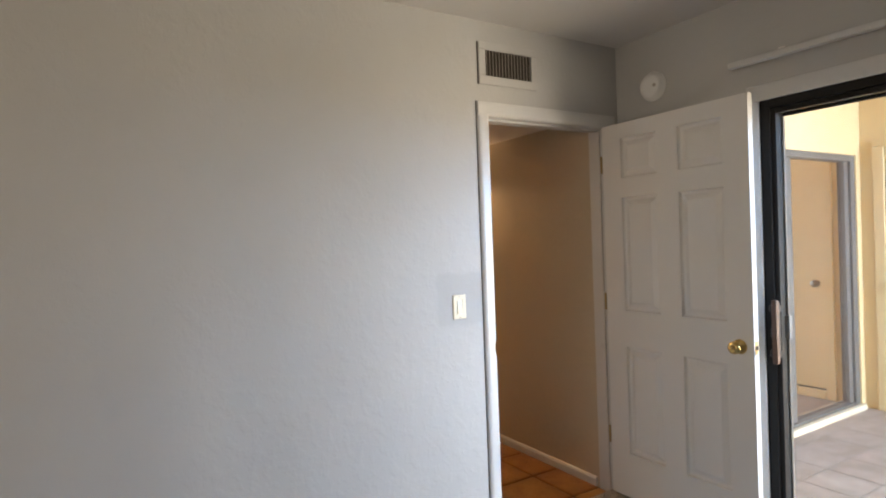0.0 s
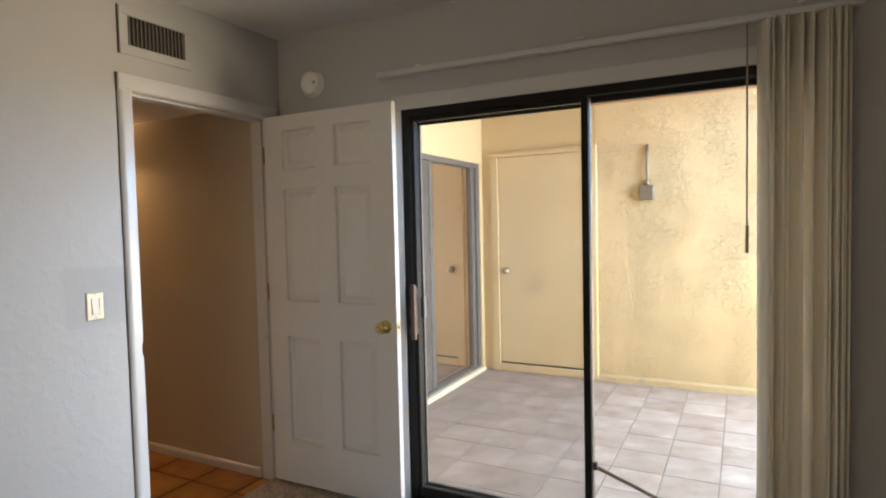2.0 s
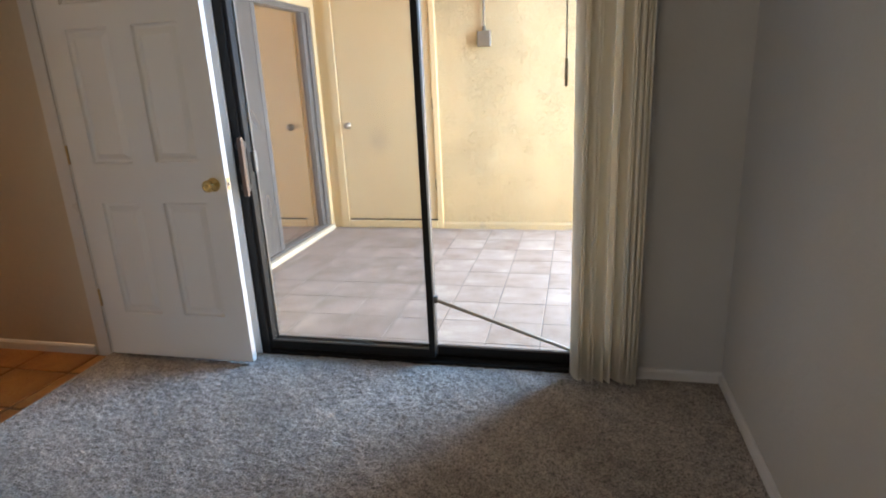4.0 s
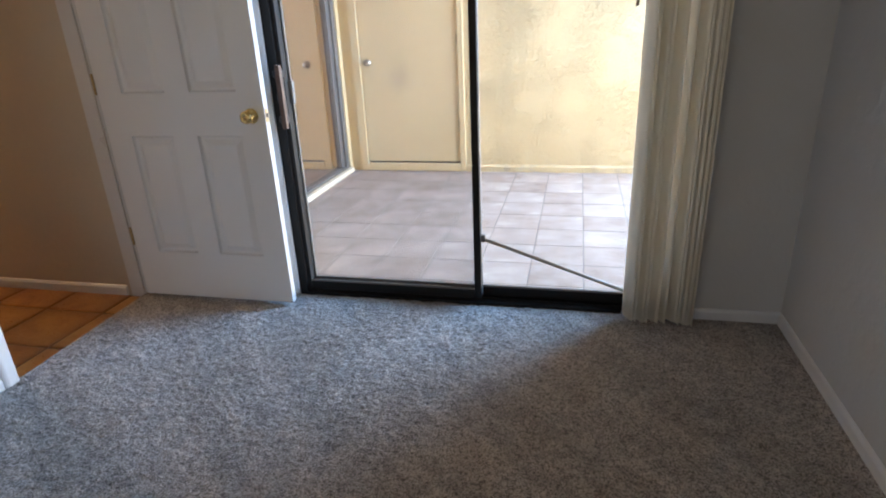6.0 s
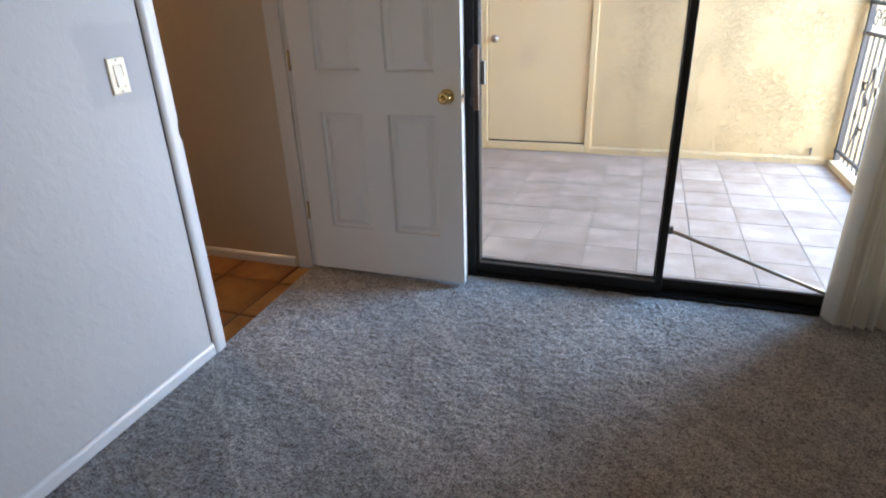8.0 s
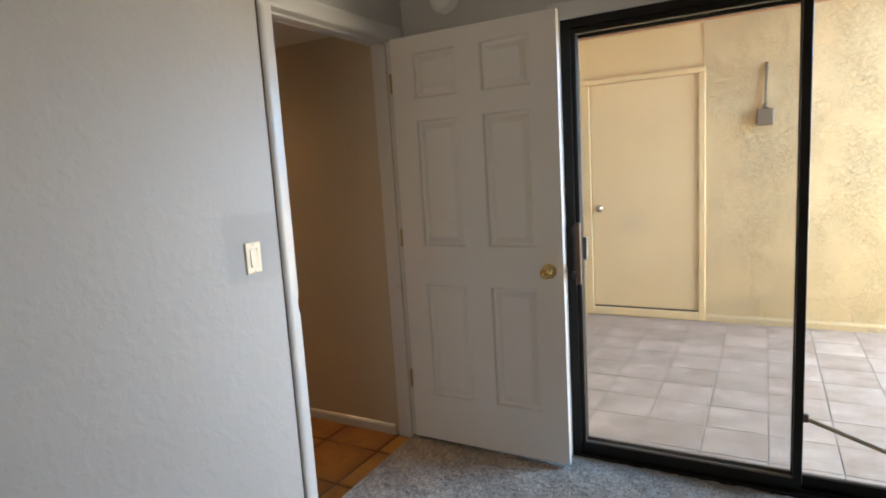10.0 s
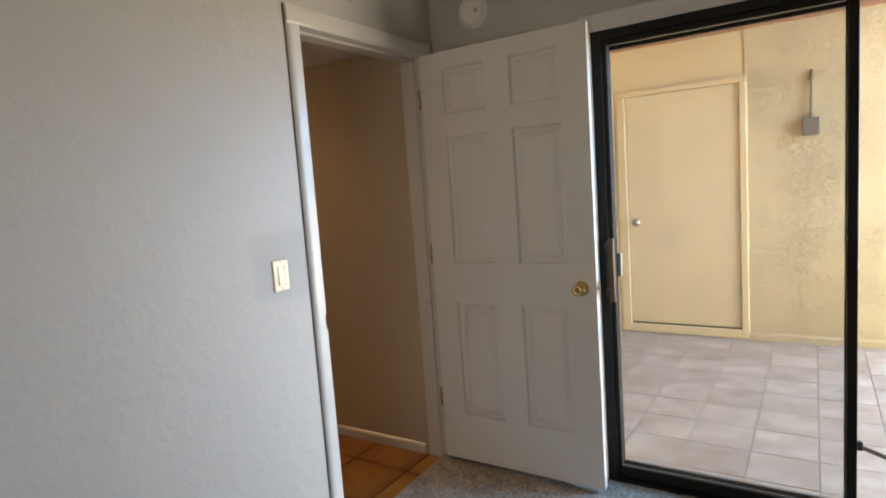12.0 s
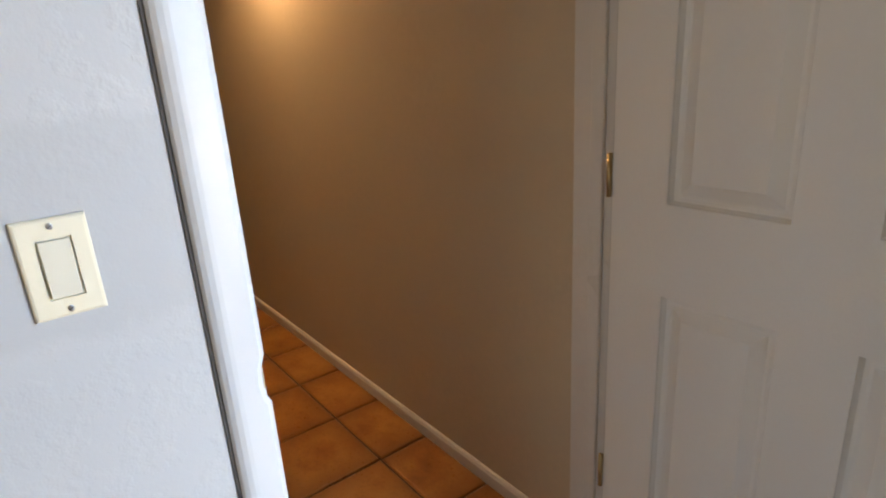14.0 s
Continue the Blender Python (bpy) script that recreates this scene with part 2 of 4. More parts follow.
def smudged_door():
    """Cream door paint with a grey hand-worn smudge at its middle."""
    c = (0.69, 0.55, 0.325)
    n = Nodes("cream_door_paint", 0.5)
    big, small = n.noise(1.7, 4), n.noise(50, 3)
    col = n.mix(n.span(big, 0.3, 0.7, 0, 1), shade(c, 0.96), shade(c, 1.04))
    x, y, z = n.axes()
    dx, dz = n.maths("SUBTRACT", x, 0.55), n.maths("SUBTRACT", z, 0.80)
    far = n.maths("SQRT", n.maths("ADD", n.maths("MULTIPLY", dx, dx), n.maths("MULTIPLY", dz, dz)))
    far = n.maths("ADD", far, n.span(n.noise(9, 4, 0.6), 0.3, 0.7, -0.05, 0.05))
    col = n.mix(n.span(far, 0.03, 0.16, 0.38, 0.0), col, (0.36, 0.31, 0.24))
    n.color(n.mix(n.span(n.noise(3, 5, 0.7), 0.55, 0.75, 0, 0.3), col, shade(c, 0.86)))
    n.rough(n.span(big, 0.3, 0.7, 0.44, 0.58))
    n.bump(small, 0.08, 0.001)
    return n.m


M_WALL = wall_paint()
M_CEIL = paint("white_ceiling_paint", (0.62, 0.60, 0.57), 0.8, 0.03, 0.03, 0.5, 130, 0.003)
M_HALL = paint("tan_hall_paint", (0.485, 0.412, 0.305), 0.5, 0.02, 0.05, 0.35, 45, 0.002)
M_TRIM = paint("white_gloss_trim", (0.576, 0.572, 0.558), 0.32, 0.02, 0.03, 0.06, 60, 0.001)
M_DOOR = paint("white_door_paint", (0.70, 0.685, 0.66), 0.36, 0.015, 0.02, 0.10, 160, 0.0008)
# the door's white darkened for its edges, to offset direct daylight there
M_EDGE = paint("door_white_darkened", (0.48, 0.475, 0.46), 0.4, 0.02, 0.03, 0.05, 60, 0.001)
M_CARPET = carpet_material()
M_STUCCO = stucco_material("cream_stucco", (0.64, 0.505, 0.295))
M_CREAM = paint("cream_exterior_paint", (0.68, 0.535, 0.30), 0.6, 0.03, 0.05, 0.25, 60, 0.002)
M_KERB = paint("pale_kerb_paint", (0.70, 0.62, 0.46), 0.6, 0.05, 0.10, 0.4, 40, 0.003)
M_CREAMDOOR = smudged_door()
M_SLATE = tile_material("grey_beige_stone_tile", [(0.0, (0.265, 0.190, 0.143)), (0.35, (0.345, 0.268, 0.214)), (0.6, (0.392, 0.314, 0.258)), (1.0, (0.51, 0.425, 0.348))], 0.74, 5.0, 0.2)
M_GROUT = plain("grey_grout", (0.20, 0.168, 0.14), 0.9)
M_TERRA = tile_material("terracotta_tile", [(0.0, (0.15, 0.052, 0.014)), (0.35, (0.25, 0.10, 0.024)), (0.65, (0.33, 0.155, 0.038)), (1.0, (0.40, 0.21, 0.06))], 0.34, 6.0, 0.12, (0.13, 0.045, 0.014))
M_DARKGROUT = plain("dark_brown_grout", (0.07, 0.04, 0.025), 0.9)
M_BRONZE = plain("dark_bronze_aluminium", (0.006, 0.0055, 0.005), 0.55, 30, 0.12)
M_BRONZE.node_tree.nodes["Principled BSDF"].inputs["Specular IOR Level"].default_value = 0.25
M_BRONZE2 = plain("worn_bronze_aluminium", (0.10, 0.085, 0.07), 0.45, 30, 0.15)
M_SILVER = metal("mill_aluminium", (0.62, 0.62, 0.63), 0.38)
M_GREYFRAME = plain("grey_aluminium_frame", (0.115, 0.11, 0.105), 0.45, 30, 0.1)
M_BRASS = metal("polished_brass", (0.78, 0.56, 0.22), 0.14)
M_OLDBRASS = metal("dull_brass", (0.48, 0.36, 0.18), 0.38)
M_DULL = metal("weathered_knob_metal", (0.42, 0.36, 0.29), 0.5)
M_STEEL = metal("brushed_steel", (0.55, 0.52, 0.48), 0.3)
M_IRON = plain("black_wrought_iron", (0.08, 0.08, 0.085), 0.5, 50, 0.2)
M_HANDLE = wood("brown_wood_handle", (0.055, 0.026, 0.014), (0.12, 0.055, 0.03), 0.45)
M_BLACK = plain("black_hardware", (0.012, 0.012, 0.014), 0.4)
M_PLATE = plain("ivory_plastic", (0.72, 0.65, 0.48), 0.35, 60, 0.02)
M_ROCKER = plain("pale_ivory_plastic", (0.66, 0.61, 0.475), 0.3, 60, 0.02)
M_WHITEPL = plain("white_plastic", (0.76, 0.75, 0.72), 0.4, 60, 0.02)
M_SLAT = paint("cream_vinyl_slat", (0.90, 0.85, 0.72), 0.42, 0.01, 0.02, 0.1, 70, 0.001)
through_light, blend = M_SLAT.node_tree.nodes.new("ShaderNodeBsdfTranslucent"), M_SLAT.node_tree.nodes.new("ShaderNodeMixShader")
through_light.inputs[0].default_value, blend.inputs[0].default_value = (0.93, 0.87, 0.73, 1), 0.2
for a, b in ((M_SLAT.node_tree.nodes["Principled BSDF"].outputs[0], blend.inputs[1]), (through_light.outputs[0], blend.inputs[2]), (blend.outputs[0], M_SLAT.node_tree.nodes["Material Output"].inputs[0])):
    M_SLAT.node_tree.links.new(a, b)
# dark brown of the duct sheet and of the painted-in shade along joints
M_GRILLE = plain("dark_recess_brown", (0.05, 0.042, 0.036), 0.8)
M_GRILLESLAT = plain("beige_metal_louvre", (0.42, 0.38, 0.33), 0.5, 40, 0.1)
M_BOARD = wood("brown_ceiling_boards", (0.26, 0.13, 0.07), (0.42, 0.23, 0.13), 0.6, (60, 4, 6))
M_BAR = plain("tan_steel_bar", (0.34, 0.28, 0.19), 0.4, 60, 0.1)
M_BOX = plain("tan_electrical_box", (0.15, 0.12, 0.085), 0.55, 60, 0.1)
M_GLASS = glass_material()
M_SCREEN = screen_material("insect_screen_mesh", (0.36, 0.30, 0.26), 0.14)
M_MIRROR = coated_glass()
M_CONCRETE = plain("pale_concrete", (0.55, 0.52, 0.47), 0.9, 30, 0.12, 0.3)
M_SHADE = plain("dark_metal_shade", (0.10, 0.085, 0.07), 0.45)

# ---------- building helpers ----------


def thing(name, label, category, group="", kind="", at=(0, 0, 0)):
    e = new(name)
    e.location = at
    return tagged(e, label, category, group, kind)


def mesh_of(bm, name, material, smooth=False):
    me = bpy.data.meshes.new(name)
    bm.normal_update()
    bm.to_mesh(me)
    bm.free()
    me.materials.append(material)
    if smooth:
        for p in me.polygons:
            p.use_smooth = True
    return me


def part(name, bm, material, parent, label="", smooth=False):
    """One mesh under a thing or a part; the bmesh is in the world's metres."""
    ob = new(name, mesh_of(bm, name, material, smooth))
    if parent is not None:
        ob.parent = parent
        if parent.parent is None:
            ob.matrix_parent_inverse = parent.matrix_basis.inverted()
    return tagged(ob, label) if label else ob


def structure(name, bm, material, label, category="", smooth=False):
    ob = new(name, mesh_of(bm, name, material, smooth))
    return tagged(ob, label, category or name.split("_")[0], "", "structure")


def box(x0, x1, y0, y1, z0, z1, bevel=0.0, bm=None, segments=1):
    bm = bm or bmesh.new()
    geom = bmesh.ops.create_cube(bm, size=1.0)["verts"]
    bmesh.ops.transform(bm, verts=geom, matrix=Matrix.LocRotScale(((x0 + x1) / 2, (y0 + y1) / 2, (z0 + z1) / 2), None, (x1 - x0, y1 - y0, z1 - z0)))
    if bevel:
        edges = list({e for v in geom for e in v.link_edges})
        bmesh.ops.bevel(bm, geom=edges, offset=bevel, segments=segments, affect="EDGES", profile=0.5)
    return bm


def moved(bm, m):
    bmesh.ops.transform(bm, verts=bm.verts, matrix=m)
    return bm


def tube(a, b, r, n=10, bm=None, r2=None):
    bm = bm or bmesh.new()
    a, b = Vector(a), Vector(b)
    m = Matrix.Translation((a + b) / 2) @ (b - a).to_track_quat("Z", "Y").to_matrix().to_4x4()
    bmesh.ops.create_cone(bm, cap_ends=True, segments=n, radius1=r, radius2=r if r2 is None else r2, depth=(b - a).length, matrix=m)
    return bm


def lathe(profile, m, n=24, bm=None):
    """A turned shape: (radius, height) pairs about the local z axis."""
    bm = bm or bmesh.new()
    rings = []
    for r, h in profile:
        rings.append([bm.verts.new(m @ Vector((r * math.cos(2 * math.pi * k / n), r * math.sin(2 * math.pi * k / n), h))) for k in range(n)] if r > 1e-6 else [bm.verts.new(m @ Vector((0, 0, h)))])
    for a, b in zip(rings, rings[1:]):
        for k in range(n):
            q = [a[k % len(a)], a[(k + 1) % len(a)], b[(k + 1) % len(b)], b[k % len(b)]]
            q = [v for i, v in enumerate(q) if v not in q[:i]]
            if len(q) > 2:
                bm.faces.new(q)
    bmesh.ops.recalc_face_normals(bm, faces=bm.faces)
    return bm


def sweep(points, r, n=8, bm=None):
    """A round bar along a line of points."""
    bm = bm or bmesh.new()
    pts = [Vector(p) for p in points]
    rings = []
    for i, p in enumerate(pts):
        d = (pts[min(i + 1, len(pts) - 1)] - pts[max(i - 1, 0)]).normalized()
        q = d.to_track_quat("Z", "Y")
        rings.append([bm.verts.new(p + q @ Vector((r * math.cos(2 * math.pi * k / n), r * math.sin(2 * math.pi * k / n), 0))) for k in range(n)])
    for a, b in zip(rings, rings[1:]):
        for k in range(n):
            bm.faces.new((a[k], a[(k + 1) % n], b[(k + 1) % n], b[k]))
    bm.faces.new(rings[0][::-1])
    bm.faces.new(rings[-1])
    return bm


def strip(axis, a, b, profile, side=1):
    """Moulding along x or y from a to b; the profile holds (out from the wall, up) pairs placed by the caller."""
    bm = bmesh.new()
    ends = []
    for s in (a, b):
        ends.append([bm.verts.new((s, o, u) if axis == "x" else (o, s, u)) for o, u in profile])
    k = len(profile)
    for i in range(k):
        bm.faces.new((ends[0][i], ends[0][(i + 1) % k], ends[1][(i + 1) % k], ends[1][i]))
    bm.faces.new(ends[0][::-1])
    bm.faces.new(ends[1])
    bmesh.ops.recalc_face_normals(bm, faces=bm.faces)
    return bm


def base_profile(wall, out, h=0.052, t=0.012, z0=0.0):
    """Baseboard profile at a wall's face, going out by the sign of out."""
    return [(wall, z0), (wall + out * t, z0), (wall + out * t, z0 + h - 0.014), (wall + out * (t - 0.005), z0 + h - 0.003), (wall + out * 0.003, z0 + h), (wall, z0 + h)]


# ---------- the plan ----------
CEIL, HALLCEIL = 2.508, 2.13
EAST, SOUTH = 3.07, -4.4
DOOR_S, DOOR_N, DOOR_H = -0.918, -0.102, 2.047
WEST_T = 0.13
SL_W, SL_E, SL_H = 0.812, 2.665, 2.025
NORTH_T = 0.16
HALL_N, HALL_S, HALL_W = -0.098, -1.30, -4.2
PAT_Z, PAT_N, PAT_W, PAT_E, PAT_CEIL = -0.067, 2.905, 0.0, 3.13, 2.53

# ground out of doors, one sheet to the horizon
ground = structure("ground", box(-300, 300, -300, 300, -0.5, -0.12), M_CONCRETE, "pale concrete ground round the house", "ground")

# carpet: a fine sheet with uneven pile
def carpet_sheet():
    nx, ny = 560, 550
    xs, ys = np.linspace(0.0, EAST, nx), np.linspace(-3.0, 0.0, ny)
    gx, gy = np.meshgrid(xs, ys, indexing="ij")
    rng = np.random.default_rng(4)

    def soft(field, k):
        for axis in (0, 1):
            field = sum(np.roll(field, j, axis) for j in range(-k, k + 1)) / (2 * k + 1)
        return field / field.std()

    # tufts about a centimetre across, leaning clumps, and shallow footprints
    tufts = soft(rng.standard_normal(gx.shape), 1)
    clumps = soft(rng.standard_normal(gx.shape), 5)
    dents = soft(rng.standard_normal(gx.shape), 22)
    gz = np.clip(-0.003 + 0.0013 * tufts + 0.0009 * clumps + 0.0006 * dents, -0.012, 0.007)
    co = np.stack([gx, gy, gz], -1).reshape(-1, 3)
    i = np.arange(nx * ny).reshape(nx, ny)
    f = np.stack([i[:-1, :-1], i[1:, :-1], i[1:, 1:], i[:-1, 1:]], -1).reshape(-1, 4)
    me = bpy.data.meshes.new("carpet")
    me.from_pydata(co.tolist(), [], f.tolist())
    me.materials.append(M_CARPET)
    me.polygons.foreach_set("use_smooth", np.ones(len(f), bool))
    return tagged(new("floor_carpet", me), "grey cut-pile carpet brushed in uneven lanes", "carpet", "", "structure")


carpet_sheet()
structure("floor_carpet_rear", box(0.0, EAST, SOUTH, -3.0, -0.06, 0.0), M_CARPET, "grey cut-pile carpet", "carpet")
structure("floor_slab", box(-WEST_T, EAST, SOUTH, NORTH_T, -0.119, -0.064), M_CONCRETE, "concrete slab under the carpet", "floor")
# carpet tongue that runs askew into the doorway
bm = bmesh.new()
lo = [(0.002, DOOR_S), (0.002, DOOR_N), (-0.032, DOOR_N), (-0.003, DOOR_S)]
rings = [[bm.verts.new((x, y, z)) for x, y in lo] for z in (-0.05, 0.001)]
for k in range(4):
    bm.faces.new((rings[0][k], rings[0][(k + 1) % 4], rings[1][(k + 1) % 4], rings[1][k]))
bm.faces.new(rings[1])
bmesh.ops.recalc_face_normals(bm, faces=bm.faces)
structure("floor_carpet_edge", bm, M_CARPET, "grey carpet edge in the doorway", "carpet")

# west wall with the doorway, as one mesh with a through opening
bm = box(-WEST_T, 0, SOUTH, DOOR_S - 0.02, -0.05, CEIL + 0.06)
box(-WEST_T, 0, DOOR_N + 0.02, 0.0, -0.05, CEIL + 0.06, bm=bm)
box(-WEST_T, 0, DOOR_S - 0.02, DOOR_N + 0.02, DOOR_H + 0.02, CEIL + 0.06, bm=bm)
structure("wall_west", bm, M_WALL, "warm grey painted wall with a doorway", "wall")
# north wall with the sliding door's opening
bm = box(-WEST_T, SL_W, 0.0, NORTH_T, -0.12, CEIL + 0.06)
box(SL_E, EAST + 0.15, 0.0, NORTH_T, -0.12, CEIL + 0.06, bm=bm)
box(SL_W, SL_E, 0.0, NORTH_T, SL_H, CEIL + 0.06, bm=bm)
box(SL_W, SL_E, 0.02, NORTH_T, -0.12, -0.012, bm=bm)
structure("wall_north", bm, M_WALL, "warm grey painted wall round a sliding glass door", "wall")
bm = box(EAST, EAST + 0.15, SOUTH, 0.0, -0.06, CEIL + 0.06)
structure("wall_east", bm, M_WALL, "warm grey painted side wall", "wall")
WX0, WX1, WZ0, WZ1 = 0.10, 2.30, 0.20, 2.18
bm = box(-WEST_T, WX0, SOUTH - 0.15, SOUTH, -0.06, CEIL + 0.06)
box(WX1, EAST + 0.15, SOUTH - 0.15, SOUTH, -0.06, CEIL + 0.06, bm=bm)
box(WX0, WX1, SOUTH - 0.15, SOUTH, WZ1, CEIL + 0.06, bm=bm)
box(WX0, WX1, SOUTH - 0.15, SOUTH, -0.06, WZ0, bm=bm)
structure("wall_south", bm, M_WALL, "warm grey painted rear wall", "wall")
structure("ceiling", box(0.0, EAST, SOUTH, 0.0, CEIL, CEIL + 0.05), M_CEIL, "white textured ceiling", "ceiling")
structure("roof", box(HALL_W - 0.3, 3.42, SOUTH - 0.3, PAT_N + 0.4, CEIL + 0.10, CEIL + 0.3), M_CONCRETE, "flat roof over house and patio", "roof")

# hall behind the doorway
structure("wall_hall_north", box(HALL_W, -WEST_T, HALL_N, HALL_N + 0.12, -0.12, CEIL + 0.06), M_HALL, "tan painted hallway wall", "wall")
structure("wall_hall_south", box(HALL_W, -WEST_T, HALL_S - 0.12, HALL_S, -0.12, CEIL + 0.06), M_HALL, "tan painted hallway wall", "wall")
structure("wall_hall_end", box(HALL_W - 0.12, HALL_W, HALL_S - 0.12, HALL_N + 0.12, -0.12, CEIL + 0.06), M_HALL, "tan painted hallway end wall", "wall")
structure("ceiling_hall", box(HALL_W, -WEST_T, HALL_S, HALL_N, HALLCEIL, HALLCEIL + 0.05), M_CEIL, "lowered white hallway ceiling", "ceiling")

# patio shell
bm = box(PAT_W - 0.15, 1.145, PAT_N, PAT_N + 0.15, -0.12, CEIL + 0.09)
structure("wall_patio_panel", bm, M_CREAM, "smooth cream painted wall panel round the patio door", "wall")
structure("wall_patio_north", box(1.145, PAT_E + 0.2, PAT_N - 0.006, PAT_N + 0.15, -0.12, CEIL + 0.09), M_STUCCO, "cream knock-down stucco patio wall", "wall")
WS_S, WS_N, WS_H = 0.90, 2.83, 2.03
bm = box(PAT_W - 0.15, PAT_W, NORTH_T, WS_S, -0.12, CEIL + 0.09)
box(PAT_W - 0.15, PAT_W, WS_N, PAT_N, -0.12, CEIL + 0.09, bm=bm)
box(PAT_W - 0.15, PAT_W, WS_S, WS_N, WS_H, CEIL + 0.09, bm=bm)
box(PAT_W - 0.15, PAT_W + 0.02, WS_S, WS_N, -0.12, -0.03, bm=bm)
structure("wall_patio_west", bm, M_CREAM, "smooth cream patio wall with a sliding door", "wall")
structure("wall_patio_house", box(PAT_W + 0.001, SL_W - 0.01, NORTH_T, NORTH_T + 0.02, -0.12, CEIL + 0.09), M_STUCCO, "cream stucco outer face of the house", "wall")
structure("wall_patio_house_east", box(SL_E + 0.06, PAT_E + 0.15, NORTH_T, NORTH_T + 0.02, -0.12, CEIL + 0.09), M_STUCCO, "cream stucco outer face of the house", "wall")
structure("wall_dark_room", box(-2.4, -2.3, 0.3, 3.0, -0.12, CEIL), M_HALL, "dim wall behind the patio glass", "wall")
structure("foundation_strip", strip("x", 1.16, PAT_E, [(PAT_N - 0.006, PAT_Z - 0.02), (PAT_N - 0.030, PAT_Z - 0.02), (PAT_N - 0.028, PAT_Z + 0.045), (PAT_N - 0.012, PAT_Z + 0.062), (PAT_N - 0.006, PAT_Z + 0.062)]), M_STUCCO, "rough cream footing along the stucco wall", "trim")
structure("foundation_west", box(PAT_W + 0.001, PAT_W + 0.035, NORTH_T + 0.02, PAT_N - 0.06, PAT_Z - 0.03, -0.025, 0.006), M_KERB, "cream painted kerb under the patio window", "trim")
# board ceiling of the patio: each board a step of its own in one mesh
bm = bmesh.new()
for k in range(19):
    y0 = NORTH_T + 0.02 + k * 0.149
    box(PAT_W, 3.3, y0, y0 + 0.145, PAT_CEIL, PAT_CEIL + 0.02, 0.003, bm=bm)
structure("ceiling_patio", bm, M_BOARD, "brown stained board ceiling over the patio", "ceiling")
structure("patio_beam", box(PAT_W, 3.3, PAT_N - 0.045, PAT_N - 0.007, PAT_CEIL - 0.035, PAT_CEIL - 0.001, 0.004), M_BOARD, "brown wooden ledger along the patio wall", "beam")
# far wall across the walkway, seen between the gate bars
structure("garden_wall", box(8.0, 8.2, -6, 34, -0.12, 2.6), M_STUCCO, "pale stucco garden wall across the walkway", "wall")

# window assumed in the rear wall, out of view, as the fill's opening
window = thing("window_1", "plain white framed window assumed in the rear wall, out of view", "window", "", "structure")
WFY0, WFY1 = SOUTH - 0.13, SOUTH - 0.09
part("window_frame", box(WX0, WX0 + 0.05, WFY0, WFY1, WZ0, WZ1, 0.003), M_WHITEPL, window)
part("window_frame", box(WX1 - 0.05, WX1, WFY0, WFY1, WZ0, WZ1, 0.003), M_WHITEPL, window)
part("window_frame", box(WX0 + 0.05, WX1 - 0.05, WFY0, WFY1, WZ1 - 0.05, WZ1, 0.003), M_WHITEPL, window)
part("window_frame", box(WX0 + 0.05, WX1 - 0.05, WFY0, WFY1, WZ0, WZ0 + 0.05, 0.003), M_WHITEPL, window)
pane = part("pane", box(WX0 + 0.05, WX1 - 0.05, SOUTH - 0.112, SOUTH - 0.108, WZ0 + 0.05, WZ1 - 0.05), M_GLASS, window)
pane.visible_shadow = False

# ---------- trim ----------
structure("baseboard_west", strip("y", SOUTH, DOOR_S - 0.066, base_profile(0.0, 1)), M_TRIM, "white painted baseboard", "baseboard")
structure("baseboard_north", strip("x", 2.69, EAST - 0.001, base_profile(0.0, -1)), M_TRIM, "white painted baseboard", "baseboard")
structure("baseboard_east", strip("y", SOUTH, -0.014, base_profile(EAST, -1)), M_TRIM, "white painted baseboard", "baseboard")
structure("baseboard_hall", strip("x", HALL_W, -WEST_T - 0.02, base_profile(HALL_N, -1, 0.055, 0.013, -0.021)), M_TRIM, "cream painted hallway baseboard", "baseboard")

frame_door = thing("doorframe", "white painted door frame with a chipped edge", "door frame", "", "structure")
CW = 0.062
def casing_bm(y_in, y_out, z1, chip=False):
    """Upright moulding with a rounded back edge; the chip is where a lock was forced."""
    s = 1 if y_in > y_out else -1
    bm = bmesh.new()
    rings = []
    for z, cut in ((0.0, 0), (0.882, 0), (0.893, 0.005), (0.915, 0.008), (0.94, 0.006), (0.957, 0), (z1, 0)):
        c = cut if chip else 0.0
        prof = [(0.0, y_in - s * c), (0.011, y_in - s * c), (0.016, y_in - s * (c + 0.008)), (0.0165, y_in - s * 0.040), (0.016, y_out + s * 0.016), (0.0135, y_out + s * 0.009), (0.009, y_out + s * 0.003), (0.004, y_out), (0.0, y_out)]
        rings.append([bm.verts.new((x, y, z)) for x, y in prof])
    k = len(prof)
    for a, b in zip(rings, rings[1:]):
        for i in range(k):
            bm.faces.new((a[i], a[(i + 1) % k], b[(i + 1) % k], b[i]))
    bm.faces.new(rings[0][::-1])
    bm.faces.new(rings[-1])
    bmesh.ops.recalc_face_normals(bm, faces=bm.faces)
    return bm


part("casing", casing_bm(DOOR_S, DOOR_S - CW, DOOR_H - 0.001, True), M_TRIM, frame_door)
part("casing", casing_bm(DOOR_N, DOOR_N + CW, DOOR_H - 0.001), M_TRIM, frame_door)
prof = [(0.0, DOOR_H), (0.011, DOOR_H), (0.016, DOOR_H + 0.010), (0.0165, DOOR_H + 0.052), (0.013, DOOR_H + 0.068), (0.0, DOOR_H + 0.070)]
